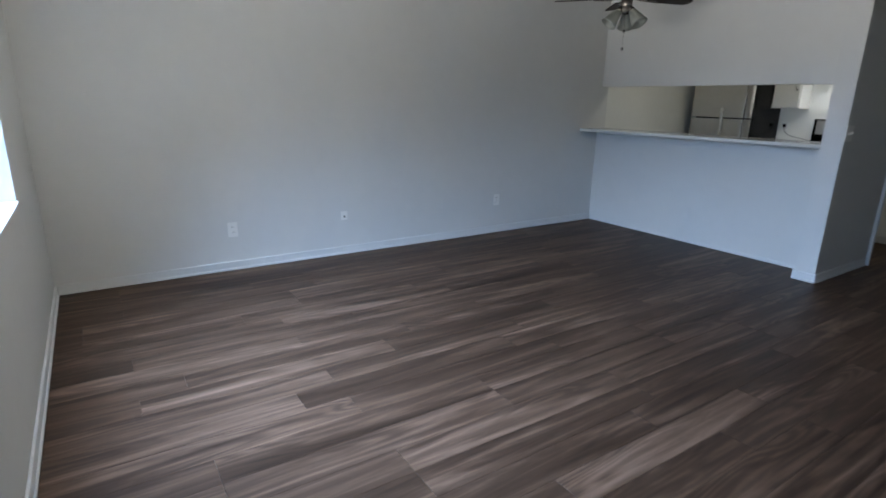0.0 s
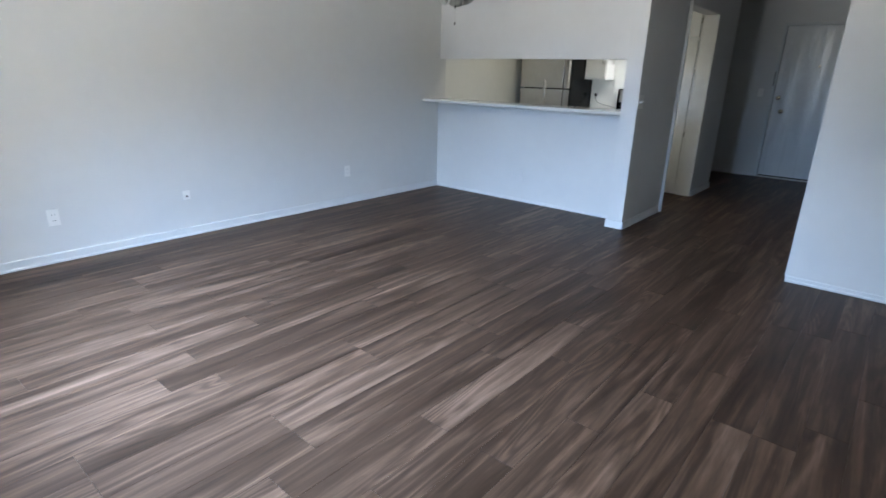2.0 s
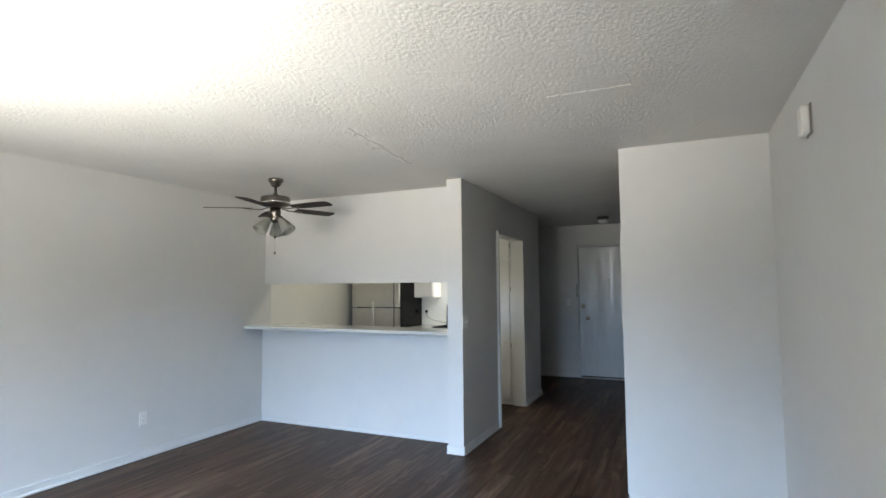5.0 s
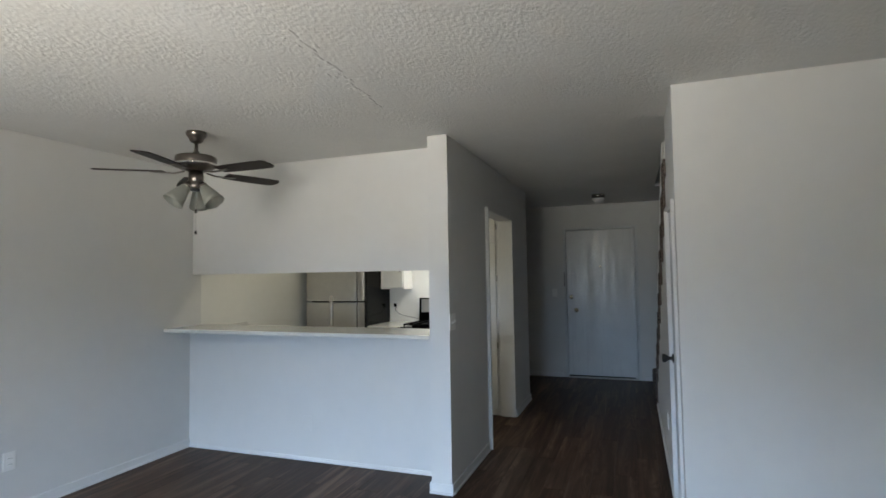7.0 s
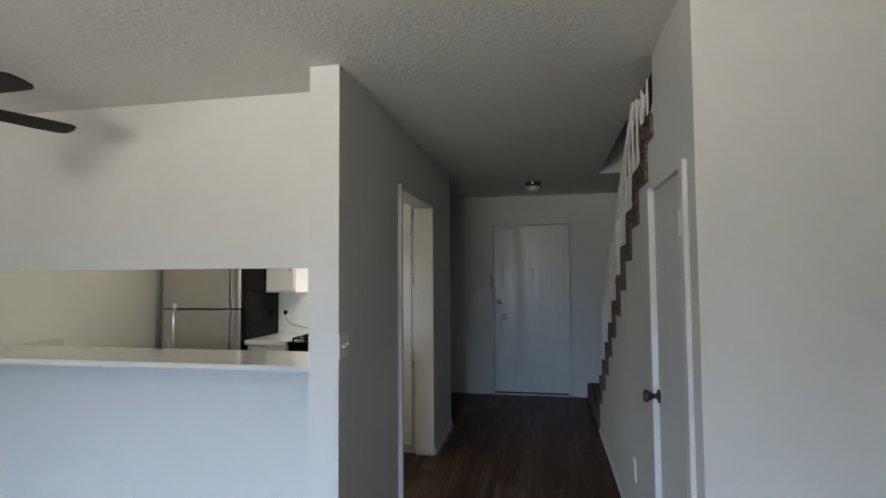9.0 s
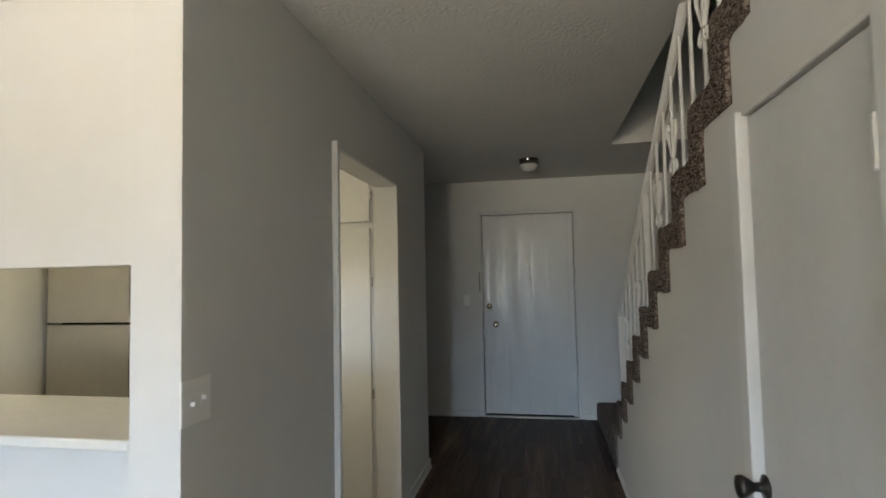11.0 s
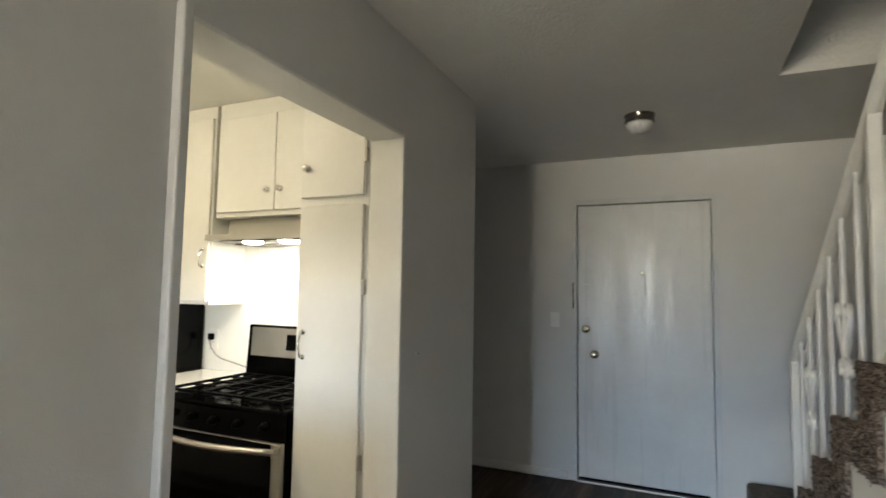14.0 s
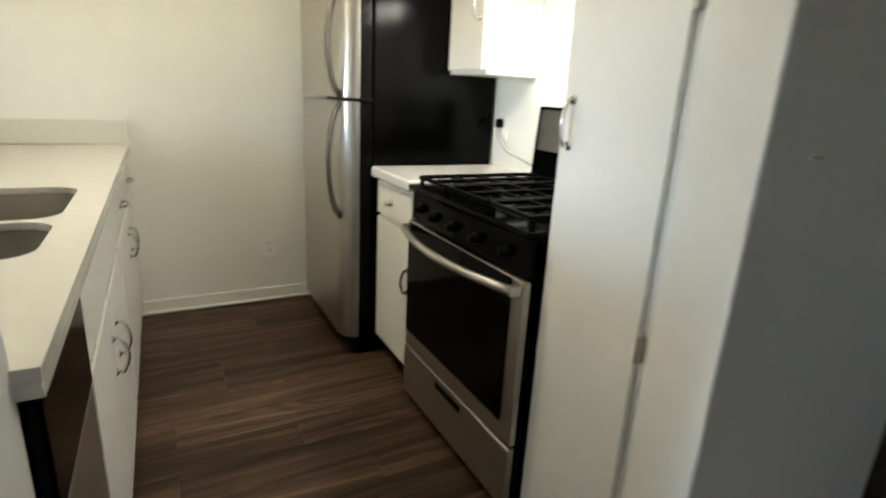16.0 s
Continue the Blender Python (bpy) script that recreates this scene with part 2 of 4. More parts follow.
def lathe(profile, segs=32, at=(0, 0, 0), axis="z"):
    """A turned body from (radius, height) pairs."""
    bm = bmesh.new()
    rings = []
    for r, h in profile:
        ring = []
        for k in range(segs):
            a = 2 * math.pi * k / segs
            p = (r * math.cos(a), r * math.sin(a), h)
            if axis == "x":
                p = (p[2], p[0], p[1])
            elif axis == "y":
                p = (p[0], p[2], p[1])
            ring.append(bm.verts.new(Vector(p) + Vector(at)))
        rings.append(ring)
    for a, b in zip(rings, rings[1:]):
        for k in range(segs):
            bm.faces.new((a[k], a[(k + 1) % segs], b[(k + 1) % segs], b[k]))
    for ring in (rings[0], rings[-1]):
        bm.faces.new(ring)
    bmesh.ops.remove_doubles(bm, verts=bm.verts, dist=1e-5)
    return bm


def add_tube(bm, pts, r, segs=8, flat=None):
    """A round bar through points; flat gives (half width across, half height) in place of r."""
    pts = [Vector(p) for p in pts]
    rings = []
    prev = None
    for i, p in enumerate(pts):
        d = (pts[min(i + 1, len(pts) - 1)] - pts[max(i - 1, 0)]).normalized()
        if prev is None:
            up = Vector((0, 0, 1)) if abs(d.z) < 0.9 else Vector((1, 0, 0))
            side = d.cross(up).normalized()
        else:
            side = (prev - d * prev.dot(d)).normalized()
        prev = side
        other = d.cross(side).normalized()
        w, h = flat or (r, r)
        rings.append([bm.verts.new(p + side * w * math.cos(2 * math.pi * k / segs) + other * h * math.sin(2 * math.pi * k / segs)) for k in range(segs)])
    for a, b in zip(rings, rings[1:]):
        for k in range(segs):
            bm.faces.new((a[k], a[(k + 1) % segs], b[(k + 1) % segs], b[k]))
    bm.faces.new(rings[0])
    bm.faces.new(rings[-1])
    return bm


def tube(pts, r, segs=8, flat=None):
    return add_tube(bmesh.new(), pts, r, segs, flat)


def structure(name, bm, material, label, category, smooth=False):
    return tagged(part(name, bm, material, None, "", smooth), label, category, kind="structure")


# ---- plan ----
H = 2.445                       # ceiling
XW, XE = 0.57, 9.85             # window wall, entry wall
YN, YS = 5.17, 0.29             # long north wall, south wall
XB = 5.055                      # face of the stair block
YB = 1.22                       # side of the stair block along the hall
XP, YP0, YP1 = 5.503, 2.62, 2.765  # pillar and hall wall
XK = 5.79                       # half wall, living side
XKE = 8.34                      # end of the kitchen block
KD0, KD1, KDZ = 6.477, 7.535, 2.045  # kitchen doorway
T = 0.14

# ---- large structure ----
structure("ground", box(-60, 40, -50, 55, -0.60, -0.30), GROUND, "dry garden ground outside the window", "ground")
sub = structure("floor", box(XW - T, XE + T, YS - T, YN + T, -0.10, -0.005), PLANK, "grey-brown wood-look vinyl plank floor", "floor")

wall_n = bmesh.new()
add_box(wall_n, XW - T, XK + 0.125, YN, YN + T, -0.3, H + 0.02)
structure("wall_north", wall_n, WALL, "long smooth off-white painted living room wall", "wall")
structure("wall_kitchen_north", box(XK + 0.1255, XKE + T, YN, YN + T, -0.3, H + 0.02), KWALL, "cream painted kitchen wall above white baseboard", "wall")

wall_w = bmesh.new()
add_box(wall_w, XW - T, XW, YS - T, WIN_Y0, -0.3, H + 0.02)
add_box(wall_w, XW - T, XW, WIN_Y1, YN, -0.3, H + 0.02)
add_box(wall_w, XW - T, XW, WIN_Y0, WIN_Y1, -0.3, WIN_Z0)
add_box(wall_w, XW - T, XW, WIN_Y0, WIN_Y1, WIN_Z1, H + 0.02)
structure("wall_west", wall_w, WALL, "off-white painted wall with a wide window opening", "wall")

structure("wall_south", box(XW, XB, YS - T, YS, -0.3, H + 0.02), WALL, "off-white painted side wall of the living room", "wall")
structure("wall_stair_far", box(XB, XE + T, YS - T, YS, -0.3, 5.0), WALL, "off-white painted far wall of the stairwell", "wall")

# end of the stair block and its side, cut away along the stairs
RISE, RUN = 0.182, 0.2625


def riser_x(n):
    return 6.735 + RUN * (9 - n)


block_end = box(XB, XB + 0.10, YS, YB, -0.3, H + 0.02)
structure("wall_stair_end", block_end, WALL, "off-white painted end wall of the stair block", "wall")

low = []
for i in range(0, 13):
    low.append((8.180 - 0.2604 * i, 0.308 + 0.177 * i))
CD1, CDZ = 5.80, 1.86  # closet doorway
side = [(8.72, -0.3), (8.72, 0.0), (8.455, 0.0), (8.455, 0.106)]
CUT = 5.69  # the wall closes up to the ceiling past here
for x, z in low:
    side += [(x + 0.2604, z), (max(x, CUT), z)]
    if x < CUT:
        break
side += [(CUT, H + 0.02), (XB + 0.1005, H + 0.02), (XB + 0.1005, CDZ)]
side += [(CD1, CDZ), (CD1, -0.3)]
structure("wall_stair_side", prism(side, 1, YB - 0.10, YB), WALL, "off-white painted wall under the stairs", "wall")

structure("wall_hall", box(XP, KD0, YP0, YP1, -0.3, H + 0.02), WALL, "off-white painted hall wall ending in a square pillar", "wall")
structure("wall_hall_header", box(KD0 + 0.0005, KD1 - 0.0005, YP0, YP1, KDZ, H + 0.02), WALL, "painted header over the kitchen doorway", "wall")
structure("wall_hall_end", box(KD1, XKE, YP0, YP1, -0.3, H + 0.02), WALL, "off-white painted hall wall beside the kitchen doorway", "wall")
structure("wall_kitchen_east", box(8.10, XKE, YP1, YN, -0.3, H + 0.02), KWALL, "cream painted wall behind the stove", "wall")

structure("wall_half", box(XK, XK + 0.12, YP1, YN, -0.3, 1.0285), WALL, "off-white half wall under the breakfast bar", "wall")
structure("wall_soffit", box(XK + 0.025, XK + 0.145, YP1, YN, 1.512, H + 0.02), WALL, "off-white dropped wall above the breakfast bar", "wall")

wall_e = bmesh.new()
FD0, FD1, FDZ = 1.385, 2.365, 2.10
add_box(wall_e, XE, XE + T, YS - T, FD0, -0.3, 5.0)
add_box(wall_e, XE, XE + T, FD1, YN + T, -0.3, H + 0.3)
add_box(wall_e, XE, XE + T, FD0, FD1, FDZ, H + 0.3)
structure("wall_east", wall_e, WALL, "off-white painted entry wall round the front door", "wall")
structure("wall_alcove", box(XKE, XE, YP1 + 1.2, YP1 + 1.3, -0.3, H + 0.02), WALL, "off-white painted wall of the entry alcove", "wall")

HOLE_X, HOLE_Y = 8.52, 1.16
ceil = bmesh.new()
add_box(ceil, XW - T, XB + 0.1, YS - T, YN + T, H, H + 0.28)
add_box(ceil, XB + 0.1, XE + T, HOLE_Y + 0.02, YN + T, H, H + 0.28)
add_box(ceil, HOLE_X, XE + T, YS - T, HOLE_Y + 0.02, H, H + 0.28)
structure("ceiling_kitchen", box(XK + 0.1455, 8.0995, YP1 + 0.0005, YN - 0.0005, H - 0.0015, H + 0.001), KWALL, "smooth cream painted kitchen ceiling", "ceiling")
structure("ceiling", ceil, CEIL, "white stippled popcorn ceiling", "ceiling")
upper = bmesh.new()
# west wall stops short: an added, unseen gap that lets sky light into the stairwell
add_box(upper, XB - 0.1, XB, YS - T, HOLE_Y + 0.12, H + 0.281, 4.45)
add_box(upper, XB - 0.1, XE, HOLE_Y + 0.021, HOLE_Y + 0.12, H + 0.281, 5.0)
add_box(upper, XB - 0.1, XE + T, YS - T, HOLE_Y + 0.12, 5.001, 5.1)
add_box(upper, HOLE_X, HOLE_X + 0.1, YS, HOLE_Y + 0.02, H + 0.281, 5.0)
structure("wall_upper_landing", upper, WALL, "painted upper walls of the stairwell", "wall")
structure("roof", box(XW - 0.6, XE + 0.4, YS - 0.5, YN + 0.5, 5.2, 5.4), WALL, "flat roof slab", "roof")

# ---- window ----
window = tagged(empty("window_1", (XW - 0.07, (WIN_Y0 + WIN_Y1) / 2, WIN_Z0)), "wide white-framed sliding window in the living room wall", "window", kind="structure")


def local(bm, ob):
    """Move a world-metre mesh into the frame of its Empty."""
    bmesh.ops.translate(bm, verts=bm.verts, vec=-ob.location)
    return bm


def put(name, bm, material, parent, label="", smooth=False):
    return part(name, local(bm, parent), material, parent, label, smooth)


fr = bmesh.new()
for y0, y1, z0, z1 in ((WIN_Y0, WIN_Y1, WIN_Z0, WIN_Z0 + 0.04), (WIN_Y0, WIN_Y1, WIN_Z1 - 0.04, WIN_Z1),
                       (WIN_Y0, WIN_Y0 + 0.04, WIN_Z0 + 0.041, WIN_Z1 - 0.041), (WIN_Y1 - 0.04, WIN_Y1, WIN_Z0 + 0.041, WIN_Z1 - 0.041),
                       ((WIN_Y0 + WIN_Y1) / 2 - 0.025, (WIN_Y0 + WIN_Y1) / 2 + 0.025, WIN_Z0 + 0.041, WIN_Z1 - 0.041)):
    add_box(fr, XW - 0.135, XW - 0.085, y0, y1, z0, z1, 0.004)
put("window_frame", fr, TRIM, window)
pane_mat = bpy.data.materials.new("window_glass")
pane_mat.use_nodes = True
pb = pane_mat.node_tree.nodes["Principled BSDF"]
pb.inputs["Transmission Weight"].default_value, pb.inputs["Roughness"].default_value, pb.inputs["IOR"].default_value = 1.0, 0.0, 1.45
ym = (WIN_Y0 + WIN_Y1) / 2
for y0, y1 in ((WIN_Y0 + 0.04, ym - 0.025), (ym + 0.025, WIN_Y1 - 0.04)):
    g = put("pane", box(XW - 0.113, XW - 0.107, y0, y1, WIN_Z0 + 0.04, WIN_Z1 - 0.04), pane_mat, window)
    g.visible_shadow = False
put("window_sill", box(XW - 0.084, XW + 0.012, WIN_Y0 + 0.002, WIN_Y1 - 0.002, WIN_Z0 + 0.001, WIN_Z0 + 0.016, 0.004), TRIM, window)

# ---- baseboards and trim ----


def baseboard(name, runs, h=0.072, d=0.013, paint=TRIM):
    bm = bmesh.new()
    for x0, x1, y0, y1 in runs:
        add_box(bm, x0, x1, y0, y1, 0.001, h, 0.004)
        # shoe strip along the foot
        gx, gy = (0.007, 0) if (x1 - x0) < (y1 - y0) else (0, 0.007)
        add_box(bm, x0 - gx, x1 + gx, y0 - gy, y1 + gy, 0.001, 0.018, 0.004)
    return structure(name, bm, paint, "white painted wooden baseboard", "baseboard")


baseboard("baseboard_north", [(XW + 0.014, XK - 0.003, YN - 0.013, YN - 0.001)])
baseboard("baseboard_west", [(XW + 0.001, XW + 0.013, YS + 0.03, YN - 0.015)])
baseboard("baseboard_south", [(XW + 0.03, XB - 0.02, YS + 0.001, YS + 0.013)], 0.05)
baseboard("baseboard_stair_end", [(XB - 0.010, XB - 0.001, YS + 0.02, YB - 0.001)], 0.045, 0.009)
baseboard("baseboard_half_wall", [(XK - 0.009, XK - 0.001, YP1 + 0.012, YN - 0.018)], 0.032)
baseboard("baseboard_pillar", [(XP - 0.013, XP - 0.001, YP0 - 0.013, YP1 + 0.012), (XP + 0.005, KD0 - 0.035, YP0 - 0.013, YP0 - 0.001),
                              (XP + 0.005, XK - 0.012, YP1 + 0.001, YP1 + 0.012)])
baseboard("baseboard_hall_end", [(KD1 + 0.02, XKE + 0.012, YP0 - 0.013, YP0 - 0.001)])
baseboard("baseboard_stair_side", [(CD1 + 0.055, 8.44, YB + 0.001, YB + 0.011)], 0.035)
baseboard("baseboard_entry", [(XE - 0.013, XE - 0.001, FD1 + 0.05, YP1 + 1.19), (XE - 0.013, XE - 0.001, YB + 0.03, FD0 - 0.05)], 0.06)
baseboard("baseboard_kitchen", [(6.44, 8.09, YN - 0.013, YN - 0.001)], 0.08, paint=CAB)

# kitchen doorway edge strips
kd = bmesh.new()
add_box(kd, KD0 - 0.006, KD0 + 0.022, YP0 - 0.030, YP0 - 0.001, 0.001, KDZ + 0.010, 0.005)
structure("trim_doorway_strip", kd, TRIM, "narrow white strip along the kitchen doorway edge", "trim")
kd = bmesh.new()
add_box(kd, KD0 + 0.0005, KD0 + 0.014, YP0 + 0.0005, YP1 + 0.012, 0.001, KDZ - 0.0145, 0.003)
add_box(kd, KD1 - 0.014, KD1 - 0.0005, YP0 - 0.006, YP1 + 0.004, 0.001, KDZ - 0.0145, 0.0065, 3)
add_box(kd, KD0 + 0.0005, KD1 - 0.0005, YP0 - 0.004, YP1 + 0.004, KDZ - 0.014, KDZ - 0.0005, 0.003)
structure("trim_doorway_jamb", kd, CAB, "cream painted jamb lining of the kitchen doorway", "trim")

# faint taped seams in the ceiling
seam = bmesh.new()
flake = random.Random(5)
for k in range(22):
    x = 3.80 + 0.046 * k
    y = 2.69 + 0.0045 * k + flake.uniform(-0.010, 0.010)
    w = flake.uniform(0.006, 0.020)
    add_box(seam, x, x + flake.uniform(0.030, 0.052), y - w, y + w, H - flake.uniform(0.0008, 0.0026), H + 0.001, 0.0015, 1)
for k in range(16):
    x, y = 3.80 + flake.uniform(0, 1.0), flake.uniform(-0.05, 0.05)
    y += 2.69 + 0.0978 * (x - 3.80)
    add_box(seam, x, x + flake.uniform(0.012, 0.04), y, y + flake.uniform(0.008, 0.02), H - flake.uniform(0.0008, 0.002), H + 0.001, 0.0012, 1)
for k in range(6):
    y = 1.03 + 0.07 * k
    add_box(seam, 3.79 + 0.003 * math.sin(k), 3.803, y, y + 0.066, H - 0.0032, H + 0.001, 0.0015, 1)
structure("trim_ceiling_seam", seam, CEIL, "cracked plaster seam in the textured ceiling", "ceiling seam")

# ---- front door ----
door = tagged(empty("door_1", (XE, 1.875, 0)), "closed white painted flush front door with brass locks", "door", kind="structure")
streak = DOORP.copy()
streak.name = "old_gloss_door_paint"
sn, sl = streak.node_tree.nodes, streak.node_tree.links
sc, sm, st = sn.new("ShaderNodeTexCoord"), sn.new("ShaderNodeMapping"), sn.new("ShaderNodeTexNoise")
sm.inputs["Scale"].default_value = (1, 2.1, 0.13)
st.inputs["Detail"].default_value = 3
sbp = sn.new("ShaderNodeBump")
sbp.inputs["Strength"].default_value, sbp.inputs["Distance"].default_value = 0.10, 0.03
sl.new(sc.outputs["Object"], sm.inputs["Vector"])
sl.new(sm.outputs[0], st.inputs["Vector"])
sl.new(st.outputs["Fac"], sbp.inputs["Height"])
sl.new(sbp.outputs[0], sn["Principled BSDF"].inputs["Normal"])
smr = sn.new("ShaderNodeMapRange")
smr.inputs["From Min"].default_value, smr.inputs["From Max"].default_value = 0.35, 0.65
smr.inputs["To Min"].default_value, smr.inputs["To Max"].default_value = 0.20, 0.44
sl.new(st.outputs["Fac"], smr.inputs["Value"])
sl.new(smr.outputs[0], sn["Principled BSDF"].inputs["Roughness"])
put("leaf", box(XE + 0.012, XE + 0.055, 1.412, 2.340, 0.022, 2.082, 0.004), streak, door)
cas = bmesh.new()
for y0, y1, z0, z1 in ((1.372, 1.407, 0.002, 2.125), (2.345, 2.380, 0.002, 2.125), (1.4075, 2.3445, 2.088, 2.125)):
    add_box(cas, XE - 0.007, XE + 0.06, y0, y1, z0, z1, 0.003)
put("door_frame", cas, DOORP, door)
# unseen sheet over the whole doorway, added to keep outdoor light from the leaf's gaps
put("light_block", box(XE + 0.056, XE + 0.075, 1.3855, 2.3645, 0.0, 2.099), DOORP, door)
put("threshold", box(XE - 0.03, XE + 0.07, 1.408, 2.344, 0.001, 0.018, 0.005), STEEL, door, "worn aluminium threshold")
put("sweep", box(XE + 0.004, XE + 0.0115, 1.45, 2.335, 0.02, 0.034, 0.002), BLACKM, door)


def knob(parent, x, y, z, r, material, stem=0.045, axis=-1, name="knob"):
    prof = [(r * 1.15, 0), (r * 1.15, 0.006), (r * 0.95, 0.010), (r * 0.42, 0.014), (r * 0.42, stem * 0.5), (r * 0.9, stem * 0.62), (r, stem * 0.8), (r * 0.85, stem), (r * 0.3, stem * 1.05)]
    return put(name, lathe([(a, axis * b) for a, b in prof], 24, (x, y, z), "x"), material, parent, "", True)


knob(door, XE + 0.012, 2.215, 0.948, 0.028, BRASS, 0.055, name="door_knob")
knob(door, XE + 0.012, 2.279, 1.135, 0.027, BRASS, 0.022, name="deadbolt")
knob(door, XE + 0.012, 1.872, 1.562, 0.012, BRASS, 0.012, name="peephole")
put("scrape", tube([(XE + 0.0105, 1.866, 1.555), (XE + 0.0105, 1.852, 1.545), (XE + 0.0105, 1.850, 1.40)], 0.0035, 6), CORD, door)
put("filled_slot", box(XE + 0.009, XE + 0.0125, 2.235, 2.305, 1.470, 1.482, 0.002), TRIM, door)
put("guard_plate", box(XE - 0.016, XE - 0.0125, 2.366, 2.376, 1.29, 1.49, 0.002), DARKM, door)
for z in (0.45, 1.72):
    put("hinge", box(XE - 0.0155, XE - 0.0125, 1.395, 1.405, z, z + 0.10, 0.002), TRIM, door)

# ---- closet door under the stairs ----
closet = tagged(empty("door_2", (5.49, YB, 0)), "closed grey-white flush closet door under the stairs", "door", kind="structure")
put("leaf", box(5.222, 5.772, YB - 0.045, YB - 0.010, 0.012, 1.842, 0.003), DOORP, closet)
cas = bmesh.new()
for x0, x1, z0, z1 in ((5.158, 5.214, 0.001, 1.862), (5.78, 5.832, 0.001, 1.862), (5.2145, 5.7795, 1.848, 1.862)):
    add_box(cas, x0, x1, YB - 0.06, YB + (0.016 if z0 < 1 else 0.002), z0, z1, 0.004)
put("door_frame", cas, TRIM, closet)
kx = 5.765
prof = [(0.030, 0), (0.030, 0.006), (0.012, 0.012), (0.011, 0.028), (0.020, 0.040), (0.028, 0.055), (0.026, 0.066), (0.010, 0.070)]
put("door_knob", lathe(prof, 24, (kx, YB - 0.010, 0.922), "y"), DARKM, closet, "dark bronze knob", True)
for z in (0.25, 1.60):
    put("hinge", box(5.212, 5.226, YB - 0.009, YB + 0.019, z, z + 0.09, 0.003), TRIM, closet)
closet_back = bmesh.new()
add_box(closet_back, XB + 0.1005, CD1 + 0.1, YB - 0.9, YB - 0.88, 0.0, 1.9)
structure("wall_closet_back", closet_back, WALL, "painted back wall of the closet", "wall")

# ---- breakfast bar and sink run ----
bar = bmesh.new()
add_box(bar, 5.505, 5.955, YP1 + 0.002, YN - 0.002, 1.029, 1.058, 0.005)
bar_ob = tagged(empty("bar_top", (5.73, 3.96, 1.016)), "white quartz breakfast bar top on the half wall", "countertop")
put("slab", bar, QUARTZ, bar_ob)
put("mounting_strip", box(XK - 0.024, XK - 0.002, YP1 + 0.004, YN - 0.016, 1.006, 1.0285, 0.003), WALL, bar_ob, "painted strip under the overhang")

FX = 6.49  # face of the sink cabinets
SINK = (6.05, 6.44, 3.22, 3.97)
YSINK = 3.53


def rounded(x0, x1, y0, y1, r, n=6):
    pts = []
    for cx, cy, a0 in ((x1 - r, y1 - r, 0), (x0 + r, y1 - r, 90), (x0 + r, y0 + r, 180), (x1 - r, y0 + r, 270)):
        pts += [(cx + r * math.cos(radians(a0 + 90 * k / n)), cy + r * math.sin(radians(a0 + 90 * k / n))) for k in range(n + 1)]
    return pts


top = bmesh.new()
loops = [[(5.921, YP1 + 0.003), (6.52, YP1 + 0.003), (6.52, YN - 0.003), (5.921, YN - 0.003)],
         rounded(SINK[0], SINK[1], SINK[2], YSINK - 0.012, 0.07), rounded(SINK[0], SINK[1], YSINK + 0.012, SINK[3], 0.07)]
rim_edges = []
for loop in loops:
    vs = [top.verts.new((x, y, 0.916)) for x, y in loop]
    rim_edges += [top.edges.new((vs[k], vs[(k + 1) % len(vs)])) for k in range(len(vs))]
bmesh.ops.triangle_fill(top, use_beauty=True, edges=rim_edges)
ext = bmesh.ops.extrude_face_region(top, geom=list(top.faces))
bmesh.ops.translate(top, verts=[v for v in ext["geom"] if isinstance(v, bmesh.types.BMVert)], vec=(0, 0, -0.018))
counter = tagged(empty("sink_counter", (6.2, 3.97, 0.876)), "white quartz sink counter with low backsplash", "countertop")
put("slab", top, QUARTZ, counter)
put("front_edge", box(6.488, 6.5198, YP1 + 0.003, YN - 0.003, 0.876, 0.8975, 0.002), QUARTZ, counter, "built-up quartz edge")
put("backsplash", box(5.925, 6.515, YN - 0.022, YN - 0.002, 0.917, 1.028, 0.003), QUARTZ, counter)

sink = tagged(empty("kitchen_sink", (6.21, 3.58, 0.70)), "double bowl stainless steel sink set under the counter", "sink")


def bowl(x0, x1, y0, y1, z0, z1, r=0.07):
    """An open basin with rounded corners."""
    bm = bmesh.new()

    def ring(inset, z, rad):
        pts = []
        for cx, cy, a0 in ((x1 - inset - rad, y1 - inset - rad, 0), (x0 + inset + rad, y1 - inset - rad, 90), (x0 + inset + rad, y0 + inset + rad, 180), (x1 - inset - rad, y0 + inset + rad, 270)):
            for k in range(6):
                a = radians(a0 + 18 * k)
                pts.append(bm.verts.new((cx + rad * math.cos(a), cy + rad * math.sin(a), z)))
        return pts

    rings = [ring(-0.012, z1, r), ring(0.0, z1 - 0.002, r), ring(0.006, z0 + 0.05, r), ring(0.04, z0, r)]
    for a, b in zip(rings, rings[1:]):
        for k in range(len(a)):
            bm.faces.new((a[k], a[(k + 1) % len(a)], b[(k + 1) % len(a)], b[k]))
    bm.faces.new(rings[-1])
    return bm


ys = YSINK
put("bowl", bowl(SINK[0] + 0.004, SINK[1] - 0.004, SINK[2] + 0.004, ys - 0.016, 0.70, 0.897), SINKS, sink, "", True)
put("bowl", bowl(SINK[0] + 0.004, SINK[1] - 0.004, ys + 0.016, SINK[3] - 0.004, 0.70, 0.897), SINKS, sink, "", True)
put("divider", box(SINK[0] + 0.002, SINK[1] - 0.002, ys - 0.012, ys + 0.012, 0.80, 0.895, 0.006), SINKS, sink)

